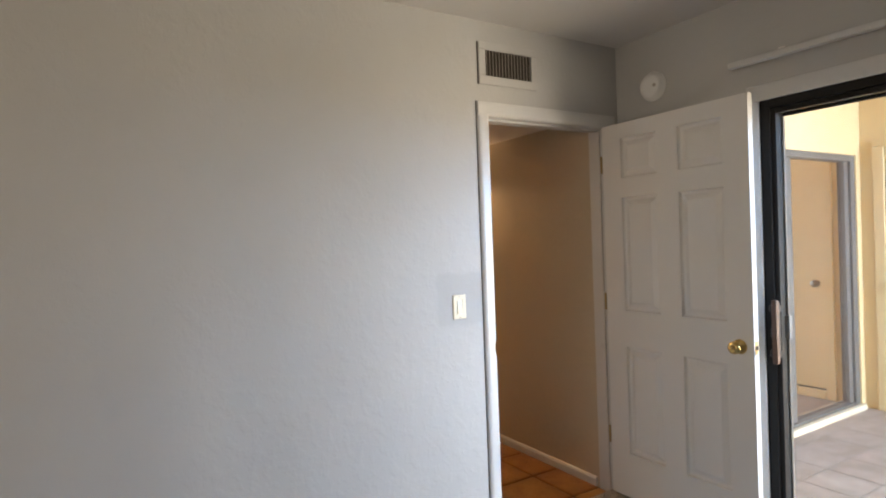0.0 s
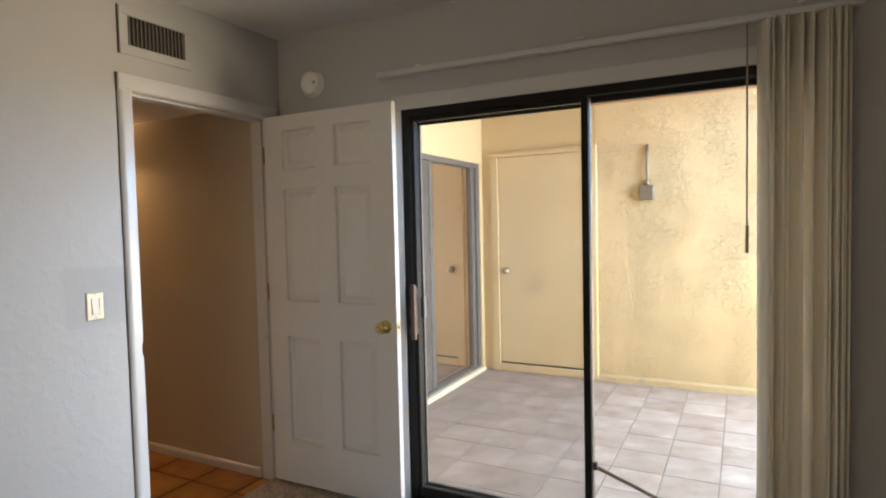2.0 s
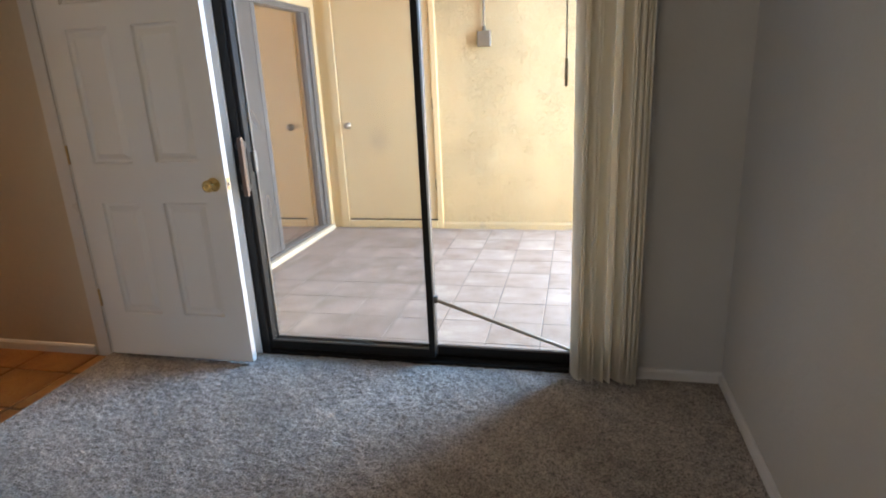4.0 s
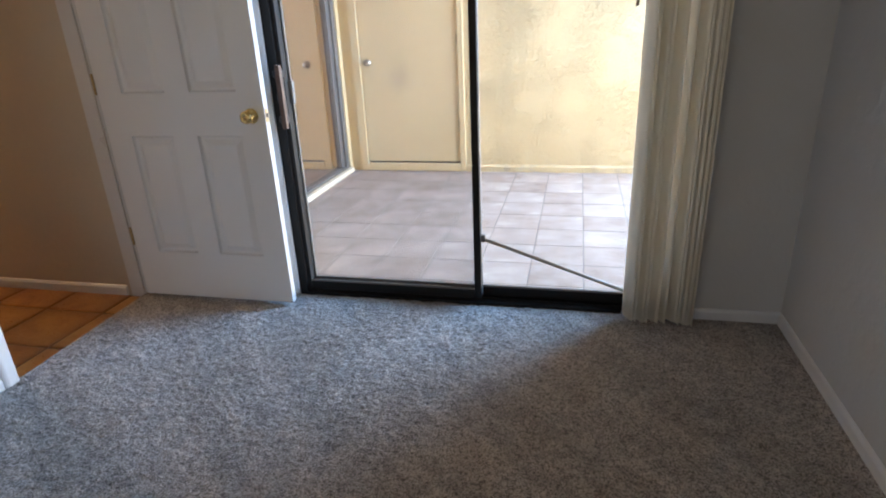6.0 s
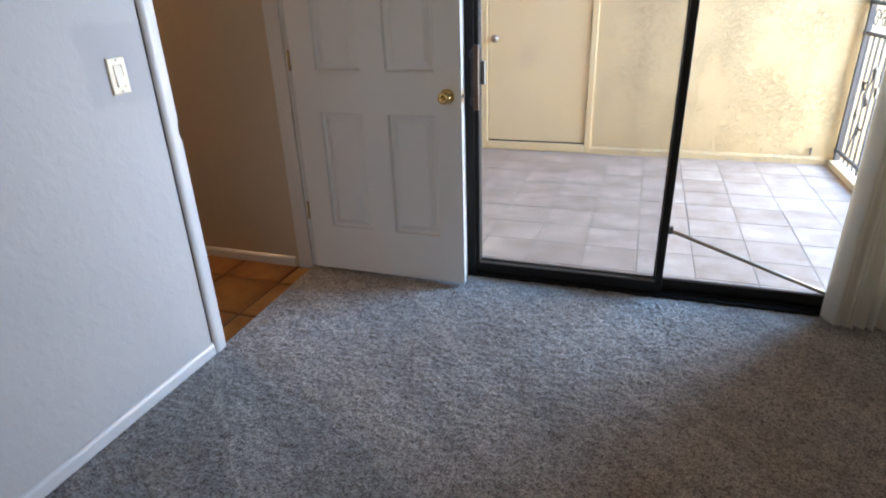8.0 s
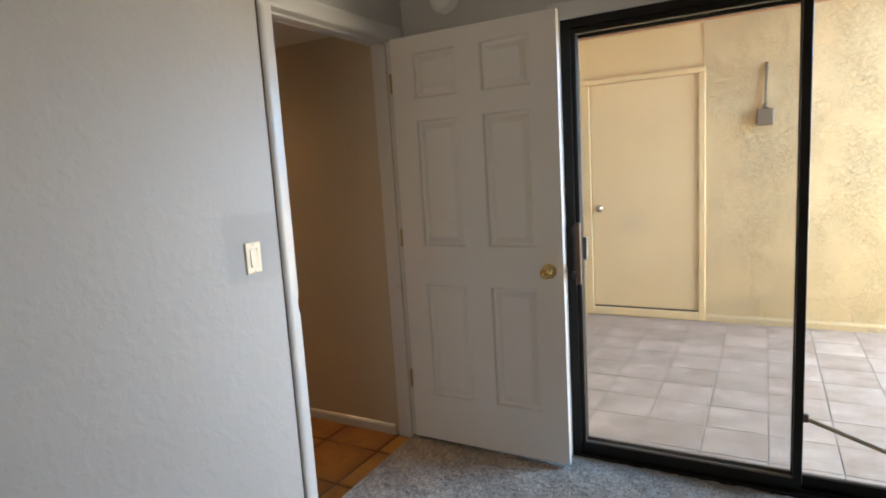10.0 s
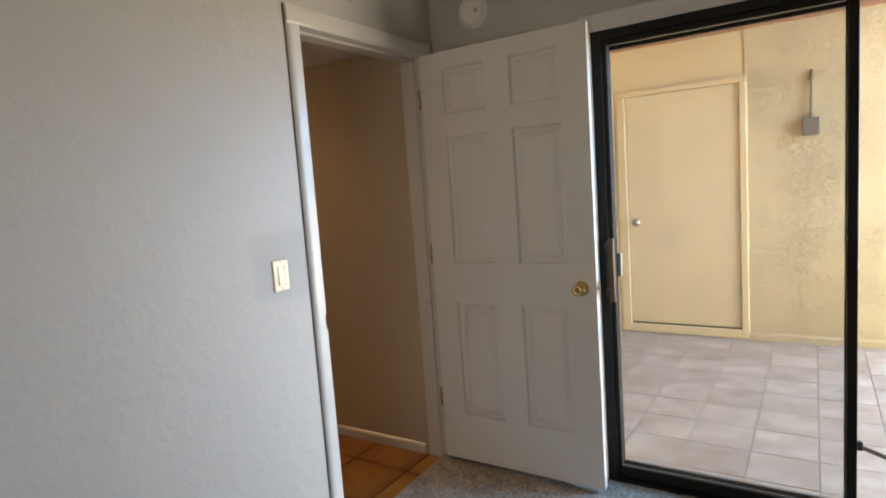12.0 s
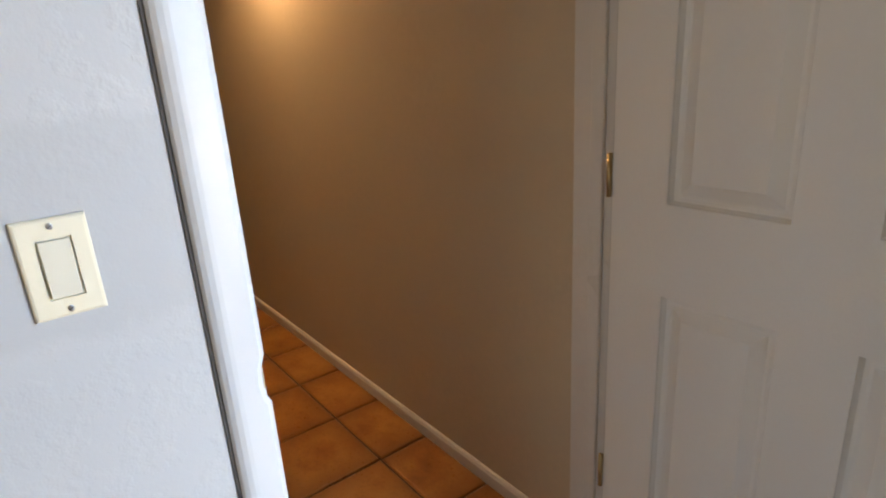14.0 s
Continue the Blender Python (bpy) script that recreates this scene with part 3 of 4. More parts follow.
# thin dark strip put in for the shadow line along the casing's back edge
part("joint_shade", box(0.0005, 0.0025, DOOR_S - CW - 0.0050, DOOR_S - CW - 0.0002, 0.055, DOOR_H + 0.07), M_GRILLE, frame_door, "dark strip painted in for the shade beside the casing")
part("head_casing", strip("y", DOOR_S - CW, DOOR_N + CW, prof), M_TRIM, frame_door)
# jambs, with the chipped strike in the south one
bm = box(-WEST_T, 0.0005, DOOR_S - 0.02, DOOR_S, -0.03, 0.885, 0.002)
box(-WEST_T, -0.012, DOOR_S - 0.02, DOOR_S, 0.885, 0.955, bm=bm)
box(-WEST_T, 0.0005, DOOR_S - 0.02, DOOR_S, 0.955, DOOR_H, 0.002, bm=bm)
part("jamb", bm, M_TRIM, frame_door)
part("strike_plate", box(-0.045, -0.013, DOOR_S, DOOR_S + 0.002, 0.89, 0.95, 0.0005), M_OLDBRASS, frame_door, "dull brass strike plate")
part("jamb", box(-WEST_T, 0.0005, DOOR_N, DOOR_N + 0.02, -0.03, DOOR_H, 0.002), M_TRIM, frame_door)
part("head_jamb", box(-WEST_T, 0.0005, DOOR_S - 0.02, DOOR_N + 0.02, DOOR_H, DOOR_H + 0.02, 0.002), M_TRIM, frame_door)
part("door_stop", box(-0.075, -0.04, DOOR_S, DOOR_S + 0.011, 0.0, DOOR_H, 0.002), M_TRIM, frame_door)
part("door_stop", box(-0.075, -0.04, DOOR_N - 0.011, DOOR_N, 0.0, DOOR_H, 0.002), M_TRIM, frame_door)
part("door_stop", box(-0.075, -0.04, DOOR_S + 0.011, DOOR_N - 0.011, DOOR_H - 0.011, DOOR_H, 0.002), M_TRIM, frame_door)
# hall-side casing
part("casing", box(-WEST_T - 0.016, -WEST_T, DOOR_S - CW, DOOR_S, -0.012, DOOR_H, 0.003), M_TRIM, frame_door)
part("head_casing", box(-WEST_T - 0.016, -WEST_T, DOOR_S - CW, HALL_N - 0.001, DOOR_H, DOOR_H + 0.06, 0.003), M_TRIM, frame_door)

# trim round the sliding door
trim = thing("slider_trim", "white painted wooden trim round the sliding door", "trim", "", "structure")
part("head_trim", box(SL_W - 0.05, SL_E + 0.05, -0.012, 0.0, SL_H - 0.002, SL_H + 0.070, 0.003), M_TRIM, trim)
part("side_trim", box(SL_W - 0.05, SL_W + 0.004, -0.012, 0.0, 0.0, SL_H - 0.004, 0.003), M_TRIM, trim)
part("side_trim", box(SL_E - 0.004, SL_E + 0.05, -0.012, 0.0, 0.0, SL_H - 0.004, 0.003), M_TRIM, trim)

# ---------- the panelled door ----------
PANELS = [(x0, x1, z0, z1) for z0, z1 in ((0.258, 0.842), (1.036, 1.648), (1.752, 1.965)) for x0, x1 in ((0.127, 0.354), (0.478, 0.712))]


def panel_sheet(w, h0, h1, y, out):
    """One moulded face of the door: a flat field with six sunk and raised panels."""
    bm = bmesh.new()
    xs = sorted({0.0, w} | {p[i] for p in PANELS for i in (0, 1)})
    zs = sorted({h0, h1} | {p[i] for p in PANELS for i in (2, 3)})
    grid = {}

    def v(x, z, d=0.0):
        key = (round(x, 5), round(z, 5), round(d, 5))
        if key not in grid:
            grid[key] = bm.verts.new((x, y - out * d, z))
        return grid[key]

    for x0, x1 in zip(xs, xs[1:]):
        for z0, z1 in zip(zs, zs[1:]):
            if any(abs(p[0] - x0) < 1e-6 and abs(p[2] - z0) < 1e-6 for p in PANELS):
                prev = (x0, x1, z0, z1, 0.0)
                for inset, d in ((0.001, 0.006), (0.006, 0.0145), (0.013, 0.0165), (0.019, 0.0160), (0.045, 0.0035)):
                    cur = (x0 + inset, x1 - inset, z0 + inset, z1 - inset, d)
                    a = [v(prev[0], prev[2], prev[4]), v(prev[1], prev[2], prev[4]), v(prev[1], prev[3], prev[4]), v(prev[0], prev[3], prev[4])]
                    b = [v(cur[0], cur[2], d), v(cur[1], cur[2], d), v(cur[1], cur[3], d), v(cur[0], cur[3], d)]
                    for k in range(4):
                        bm.faces.new((a[k], a[(k + 1) % 4], b[(k + 1) % 4], b[k]))
                    prev = cur
                bm.faces.new(b)
            else:
                bm.faces.new((v(x0, z0), v(x1, z0), v(x1, z1), v(x0, z1)))
    bmesh.ops.recalc_face_normals(bm, faces=bm.faces)
    if sum(f.normal.y * f.calc_area() for f in bm.faces) * out < 0:
        bmesh.ops.reverse_faces(bm, faces=bm.faces)
    return bm


LEAF = pose(0.006, -0.1372, 0, 0, 0, 0.0)
LW, LZ0, LZ1, LT = 0.832, 0.018, 2.046, 0.035
door = thing("interior_door", "white six-panel interior door standing wide open", "door", at=(0.004, -0.12, 0))
part("front_skin", moved(panel_sheet(LW, LZ0, LZ1, 0.0, -1), LEAF), M_DOOR, door)
part("back_skin", moved(panel_sheet(LW, LZ0, LZ1, LT, 1), LEAF), M_DOOR, door)
part("edge_band", moved(box(LW - 0.001, LW + 0.0015, 0.0, LT, LZ0, LZ1), LEAF), M_EDGE, door, "white free edge, darkened against the daylight on it")
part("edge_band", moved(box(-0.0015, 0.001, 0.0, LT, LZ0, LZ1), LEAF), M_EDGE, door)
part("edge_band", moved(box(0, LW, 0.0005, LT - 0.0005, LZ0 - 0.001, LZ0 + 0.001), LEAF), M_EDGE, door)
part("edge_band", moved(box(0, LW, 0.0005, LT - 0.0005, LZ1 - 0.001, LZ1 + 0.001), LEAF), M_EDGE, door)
KX, KZ = 0.769, 0.930
KNOB = [(0.0, 0.0), (0.033, 0.0), (0.034, 0.004), (0.030, 0.010), (0.014, 0.013), (0.012, 0.024), (0.016, 0.030), (0.026, 0.036), (0.0285, 0.046), (0.026, 0.055), (0.018, 0.060), (0.010, 0.060), (0.009, 0.0575), (0.0, 0.0575)]
knob = part("knob", lathe(KNOB, LEAF @ pose(KX, 0, KZ, 90), 28), M_BRASS, door, "polished brass knob with a rose", True)
part("lock_button", lathe([(0.0, 0.057), (0.0045, 0.057), (0.0045, 0.061), (0.003, 0.0625), (0.0, 0.0625)], LEAF @ pose(KX, 0, KZ, 90), 12), M_OLDBRASS, knob)
part("knob", lathe(KNOB, LEAF @ pose(KX, LT, KZ, -90), 28), M_BRASS, door, "polished brass knob with a rose", True)
latch = part("latch_plate", moved(box(LW + 0.0015, LW + 0.003, 0.006, LT - 0.006, KZ - 0.03, KZ + 0.03, 0.0005), LEAF), M_OLDBRASS, door, "dull brass latch plate")
part("latch_bolt", moved(box(LW + 0.003, LW + 0.012, 0.011, LT - 0.011, KZ - 0.009, KZ + 0.009, 0.002), LEAF), M_STEEL, latch)
for z in (0.337, 1.080, 1.838):
    h = part("hinge", moved(box(-0.003, -0.0018, 0.002, LT - 0.003, z - 0.045, z + 0.045), LEAF), M_OLDBRASS, door, "dull brass butt hinge")
    part("knuckle", moved(tube((-0.006, -0.004, z - 0.046), (-0.006, -0.004, z + 0.046), 0.0058, 10), LEAF), M_OLDBRASS, h, smooth=True)

# ---------- the sliding glass door ----------
slider = thing("sliding_door", "dark bronze aluminium sliding glass door, closed", "sliding door", at=(SL_W, 0.05, 0))
FW = 0.045
part("outer_frame", box(SL_W, SL_W + FW, 0.001, 0.12, -0.01, SL_H, 0.002), M_BRONZE, slider)
part("outer_frame", box(SL_E - FW, SL_E, 0.001, 0.12, -0.01, SL_H, 0.002), M_BRONZE, slider)
part("head_track", box(SL_W + FW, SL_E - FW, 0.001, 0.12, SL_H - 0.04, SL_H, 0.002), M_BRONZE, slider)
sill = box(SL_W + FW, SL_E - FW, 0.001, 0.12, -0.01, 0.012, 0.001)
box(SL_W + FW, SL_E - FW, 0.026, 0.030, 0.012, 0.024, bm=sill)
box(SL_W + FW, SL_E - FW, 0.066, 0.070, 0.012, 0.024, bm=sill)
part("sill_track", sill, M_BRONZE, slider, "dark grooved sill track")


def sash(name, x0, x1, y0, y1, stile_l, stile_r, label):
    z0, z1 = 0.026, SL_H - 0.042
    s = part(name, box(x0, x0 + stile_l, y0, y1, z0, z1, 0.002), M_BRONZE, slider, label)
    part("stile", box(x1 - stile_r, x1, y0, y1, z0, z1, 0.002), M_BRONZE, s)
    part("bottom_rail", box(x0 + stile_l, x1 - stile_r, y0, y1, z0, z0 + 0.045, 0.002), M_BRONZE, s)
    part("top_rail", box(x0 + stile_l, x1 - stile_r, y0, y1, z1 - 0.022, z1, 0.002), M_BRONZE, s)
    part("glazing_bead", box(x0 + stile_l, x1 - stile_r, y0 - 0.001, y0 + 0.006, z0 + 0.045, z0 + 0.053), M_BRONZE2, s, "worn grey glazing bead")
    ym = (y0 + y1) / 2
    g = part("pane", box(x0 + stile_l - 0.005, x1 - stile_r + 0.005, ym - 0.0025, ym + 0.0025, z0 + 0.04, z1 - 0.024), M_GLASS, s, "clear glass pane")
    g.visible_shadow = False
    return s


moving = sash("moving_sash", SL_W + FW - 0.01, 1.760, 0.012, 0.044, 0.030, 0.033, "sliding sash with dark stiles")
fixed = sash("fixed_sash", 1.727, SL_E - FW + 0.01, 0.052, 0.084, 0.030, 0.035, "fixed sash with dark stiles")
part("interlock", box(1.7565, 1.7625, 0.0445, 0.0515, 0.03, SL_H - 0.045, 0.001), M_SILVER, fixed, "bright aluminium interlock strip")
# wooden pull with its black bracket inside, grey pull outside
pull = part("pull_handle", box(0.868, 0.892, -0.050, -0.028, 0.855, 1.136, 0.004, segments=2), M_HANDLE, slider, "brown wooden pull handle")
part("bracket", box(0.845, 0.880, -0.028, 0.012, 0.88, 0.91, 0.003), M_BLACK, pull, "black bracket")
part("bracket", box(0.845, 0.880, -0.028, 0.012, 1.08, 1.11, 0.003), M_BLACK, pull, "black bracket")
part("lock_case", box(0.848, 0.876, -0.014, 0.012, 0.87, 1.12, 0.003), M_BLACK, slider, "black lock case")
part("lock_lever", box(0.850, 0.864, -0.026, -0.014, 0.965, 1.01, 0.003), M_BLACK, slider)
part("outer_pull", box(0.872, 0.896, 0.048, 0.072, 0.955, 1.060, 0.005, segments=2), M_GREYFRAME, slider, "grey outer pull")

screen = thing("screen_door", "sliding insect screen in a dark frame outside the glass", "screen door", at=(SL_W, 0.1, 0))
part("screen_frame", box(SL_W + FW - 0.008, SL_W + FW + 0.010, 0.094, 0.110, 0.012, SL_H - 0.042, 0.001), M_BRONZE2, screen)
part("screen_frame", box(1.722, 1.744, 0.094, 0.110, 0.012, SL_H - 0.042, 0.001), M_BRONZE, screen)
part("screen_rail", box(SL_W + FW + 0.010, 1.722, 0.094, 0.110, 0.012, 0.06, 0.001), M_BRONZE2, screen)
part("screen_rail", box(SL_W + FW + 0.010, 1.722, 0.094, 0.110, SL_H - 0.07, SL_H - 0.042, 0.001), M_BRONZE, screen)
mesh_sheet = part("screen_mesh", box(SL_W + FW + 0.008, 1.724, 0.1015, 0.1022, 0.055, SL_H - 0.065), M_SCREEN, screen, "fine grey insect mesh")
mesh_sheet.visible_shadow = False

bar = thing("security_bar", "tan metal security bar slanting across the fixed pane", "security bar", at=(1.75, 0.045, 0.33))
part("rod", tube((1.764, 0.040, 0.326), (2.62, 0.040, 0.026), 0.0085, 12), M_BAR, bar, smooth=True)
part("pivot", box(1.757, 1.779, 0.030, 0.0515, 0.310, 0.346, 0.003), M_BRONZE2, bar)

# ---------- vertical blind ----------
blind = thing("vertical_blind", "cream vinyl vertical blind drawn into a tight stack", "blind", at=(2.5, -0.06, 2.2))
RZ = 2.185
part("headrail", moved(box(0.0, 2.022, -0.078, -0.040, -0.012, 0.013, 0.003), pose(0.716, 0, RZ + 0.012, 0, 0.45, 0)), M_TRIM, blind, "white metal headrail")
for x in (0.95, 1.75, 2.55):
    part("bracket", box(x - 0.015, x + 0.015, -0.060, 0.0, RZ + 0.030, RZ + 0.036, 0.001), M_WHITEPL, blind)
rng = random.Random(11)
STACK = ((2.429, -64), (2.452, -76), (2.472, -56), (2.494, -70), (2.526, -47), (2.568, -66), (2.603, -50), (2.628, -76), (2.643, -66), (2.657, -82), (2.668, -78), (2.680, -86), (2.690, -83))
for x, turn in STACK:
    bm = bmesh.new()
    n = 7
    cols = []
    for i in range(n):
        u = (i / (n - 1) - 0.5) * 0.089
        bow = -0.006 * (1 - (2 * i / (n - 1) - 1) ** 2)
        cols.append((u, bow))
    z0, z1 = 0.010 + rng.uniform(0, 0.012), RZ - 0.016
    rows_v = []
    for z in (z0, z0 + 0.7, z0 + 1.4, z1):
        sway = rng.uniform(-0.0015, 0.0015)
        rows_v.append([[bm.verts.new((u, b + s + sway, z)) for u, b in cols] for s in (0.0, 0.0014)])
    for a, b in zip(rows_v, rows_v[1:]):
        for i in range(n - 1):
            bm.faces.new((a[0][i], a[0][i + 1], b[0][i + 1], b[0][i]))
            bm.faces.new((a[1][i + 1], a[1][i], b[1][i], b[1][i + 1]))
        for i in (0, n - 1):
            bm.faces.new((a[0][i], b[0][i], b[1][i], a[1][i]))
    for r in (rows_v[0], rows_v[-1]):
        for i in range(n - 1):
            bm.faces.new((r[0][i], r[1][i], r[1][i + 1], r[0][i + 1]))
    bmesh.ops.recalc_face_normals(bm, faces=bm.faces)
    moved(bm, pose(x, -0.062, 0, 0, 0, turn))
    s = part("slat", bm, M_SLAT, blind, smooth=True)
    part("carrier", box(x - 0.004, x + 0.004, -0.066, -0.056, z1 - 0.002, RZ - 0.006), M_WHITEPL, s)
wand = part("wand", tube((2.376, -0.068, RZ - 0.03), (2.376, -0.068, 1.41), 0.0034, 8), M_BAR, blind, "thin grey-brown control wand", True)
part("grip", tube((2.376, -0.068, 1.41), (2.376, -0.068, 1.305), 0.0062, 10), M_BAR, wand, smooth=True)
part("hook", tube((2.376, -0.068, RZ - 0.031), (2.376, -0.060, RZ - 0.015), 0.003, 8), M_STEEL, wand)

# ---------- fittings on the walls ----------
vent = thing("air_vent", "white framed wall register with dark vertical louvres", "vent", at=(0, -0.765, 2.32))
VY0, VY1, VZ0, VZ1 = -0.922, -0.634, 2.244, 2.370
FY0, FY1, FZ0, FZ1 = -0.961, -0.598, 2.200, 2.405
part("frame_rail", box(0.001, 0.010, FY0, FY1, FZ0, VZ0, 0.003), M_WALL, vent)
part("frame_rail", box(0.001, 0.010, FY0, FY1, VZ1, FZ1, 0.003), M_WALL, vent)
part("frame_stile", box(0.001, 0.010, FY0, VY0, VZ0, VZ1, 0.001), M_WALL, vent)
part("frame_stile", box(0.001, 0.010, VY1, FY1, VZ0, VZ1, 0.001), M_WALL, vent)
part("duct", box(0.0005, 0.0015, VY0, VY1, VZ0, VZ1), M_GRILLE, vent, "dark brown sheet for the duct behind the louvres")
# the frame's shadow line is a dark strip of its own
part("gap_shadow", box(0.0003, 0.004, FY0 - 0.006, FY0 - 0.001, FZ0, FZ1), M_GRILLE, vent, "dark strip painted in as shade beside the frame")
NS = 15
for k in range(NS):
    y = VY0 + (k + 0.5) * (VY1 - VY0) / NS
    part("louvre", moved(box(-0.0007, 0.0007, -0.005, 0.005, VZ0, VZ1), pose(0.0062, y, 0, 0, 0, 62)), M_GRILLESLAT, vent)

det = thing("smoke_detector", "round white smoke detector high on the wall", "smoke detector", at=(0.252, -0.02, 2.230))
body = part("body", lathe([(0, 0.0), (0.072, 0.0), (0.073, 0.010), (0.070, 0.014), (0.066, 0.016), (0.064, 0.030), (0.052, 0.038), (0.030, 0.041), (0, 0.041)], pose(0.252, 0, 2.230, 90), 40), M_WHITEPL, det, smooth=True)
part("test_button", lathe([(0, 0.036), (0.010, 0.036), (0.010, 0.0415), (0.007, 0.043), (0, 0.043)], pose(0.286, 0, 2.226, 90), 16), M_GRILLESLAT, body, "small grey test button")
part("base_ring", lathe([(0.074, 0.0), (0.078, 0.0), (0.078, 0.006), (0.074, 0.008)], pose(0.252, 0, 2.230, 90), 40), M_WHITEPL, det)

sw = thing("light_switch", "ivory rocker light switch with a screwed cover plate", "light switch", at=(0, -1.099, 1.135))
SY, SZ = -1.119, 1.136
plate = bmesh.new()
prof = [(0.034, 0.0555, 0.0005), (0.0355, 0.057, 0.002), (0.034, 0.0555, 0.0055), (0.0315, 0.053, 0.0068)]
rg = [[plate.verts.new((d, SY + sy * hy, SZ + sz * hz)) for sy, sz in ((-1, -1), (1, -1), (1, 1), (-1, 1))] for hy, hz, d in prof]
hole = [plate.verts.new((0.0068, SY + sy * 0.0175, SZ + sz * 0.0345)) for sy, sz in ((-1, -1), (1, -1), (1, 1), (-1, 1))]
hole2 = [plate.verts.new((0.003, SY + sy * 0.0175, SZ + sz * 0.0345)) for sy, sz in ((-1, -1), (1, -1), (1, 1), (-1, 1))]
seq = rg + [hole, hole2]
for a, b in zip(seq, seq[1:]):
    for k in range(4):
        plate.faces.new((a[k], a[(k + 1) % 4], b[(k + 1) % 4], b[k]))
plate.faces.new(hole2)
bmesh.ops.recalc_face_normals(plate, faces=plate.faces)
cover = part("cover_plate", plate, M_PLATE, sw, "ivory cover plate")
rk = bmesh.new()
va = [rk.verts.new((0.0055, SY + a * 0.0155, SZ + b * 0.0325)) for a, b in ((-1, -1), (1, -1), (1, 1), (-1, 1))]
vb = [rk.verts.new((q, SY + a * 0.0145, SZ + b * 0.0315)) for a, b, q in ((-1, -1, 0.0115), (1, -1, 0.0115), (1, 1, 0.0072), (-1, 1, 0.0072))]
for k in range(4):
    rk.faces.new((va[k], va[(k + 1) % 4], vb[(k + 1) % 4], vb[k]))
rk.faces.new(vb)
bmesh.ops.recalc_face_normals(rk, faces=rk.faces)
part("rocker", rk, M_ROCKER, sw, "pale rocker pressed at its foot")
for dz in (-0.0475, 0.0475):
    s = part("screw", lathe([(0, 0), (0.0036, 0), (0.0034, 0.0012), (0.002, 0.0018), (0, 0.0018)], pose(0.0066, SY, SZ + dz, 0, 90, 0), 14), M_STEEL, cover, "steel screw")
    part("slot", moved(box(0.0084, 0.0087, -0.003, 0.003, -0.0004, 0.0004), pose(0, SY, SZ + dz, 35)), M_BLACK, s)

# ---------- hall sconce ----------
SCX, SCZ = -1.65, 1.94
sconce = thing("wall_sconce", "dark half-drum wall sconce throwing warm light up and down", "wall lamp", at=(SCX, HALL_N, SCZ))
bm = bmesh.new()
ra = []
for r in (0.125, 0.121):
    for z in (SCZ - 0.032, SCZ + 0.036):
        ra.append([bm.verts.new((SCX + r * math.cos(a), HALL_N - 0.01 - r * math.sin(a), z)) for a in [math.pi * k / 18 for k in range(19)]])
for k in range(18):
    bm.faces.new((ra[0][k], ra[0][k + 1], ra[1][k + 1], ra[1][k]))
    bm.faces.new((ra[2][k + 1], ra[2][k], ra[3][k], ra[3][k + 1]))
    bm.faces.new((ra[0][k + 1], ra[0][k], ra[2][k], ra[2][k + 1]))
    bm.faces.new((ra[1][k], ra[1][k + 1], ra[3][k + 1], ra[3][k]))
part("shade", bm, M_SHADE, sconce, smooth=True)
part("backplate", box(SCX - 0.13, SCX + 0.13, HALL_N - 0.010, HALL_N, SCZ - 0.032, SCZ + 0.036, 0.002), M_SHADE, sconce)
part("bulb", lathe([(0, -0.026), (0.018, -0.018), (0.025, 0.0), (0.018, 0.018), (0, 0.026)], pose(SCX, HALL_N - 0.065, SCZ), 16), lit("warm_bulb", (1.0, 0.61, 0.29), 1900.0), sconce, "warm glowing bulb", True)

# ---------- things on the patio ----------
pdoor = thing("patio_door", "cream painted flush storage door, closed, with a dull metal knob", "door", at=(0.58, PAT_N, 0))
DX0, DX1, DZ0, DZ1 = 0.183, 1.100, 0.024, 2.080
part("leaf", box(DX0, DX1, PAT_N - 0.012, PAT_N - 0.001, DZ0, DZ1, 0.002), M_CREAMDOOR, pdoor)
for a, b in ((0.100, DX0 - 0.006), (DX1 + 0.006, 1.160)):
    part("casing", box(a, b, PAT_N - 0.030, PAT_N + 0.0, PAT_Z, 2.083, 0.004), M_CREAM, pdoor)
part("head_casing", box(0.100, 1.160, PAT_N - 0.030, PAT_N, 2.086, 2.132, 0.004), M_CREAM, pdoor)
part("threshold", box(DX0 - 0.004, DX1 + 0.004, PAT_N - 0.034, PAT_N, PAT_Z, 0.008, 0.006), M_CREAM, pdoor, "cream painted threshold")
# dark strips fill the gaps round the leaf in place of their shade
part("sweep_gap_shade", box(DX0, DX1, PAT_N - 0.010, PAT_N - 0.001, 0.009, 0.0235), M_BLACK, pdoor, "black strip put in for the shade under the leaf")
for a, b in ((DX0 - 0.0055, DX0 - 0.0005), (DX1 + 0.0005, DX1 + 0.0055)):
    part("side_gap_shade", box(a, b, PAT_N - 0.007, PAT_N - 0.001, DZ0, DZ1 + 0.004), M_BOX, pdoor, "dark strip put in for the shade beside the leaf")
part("top_gap_shade", box(DX0, DX1, PAT_N - 0.007, PAT_N - 0.001, DZ1 + 0.0005, DZ1 + 0.0055), M_BOX, pdoor, "dark strip put in for the shade above the leaf")
part("knob", lathe([(0, 0.0), (0.034, 0.0), (0.034, 0.006), (0.014, 0.012), (0.013, 0.028), (0.026, 0.036), (0.029, 0.048), (0.024, 0.058), (0, 0.060)], pose(0.246, PAT_N - 0.012, 0.952, 90), 24), M_DULL, pdoor, "round dull metal knob", True)
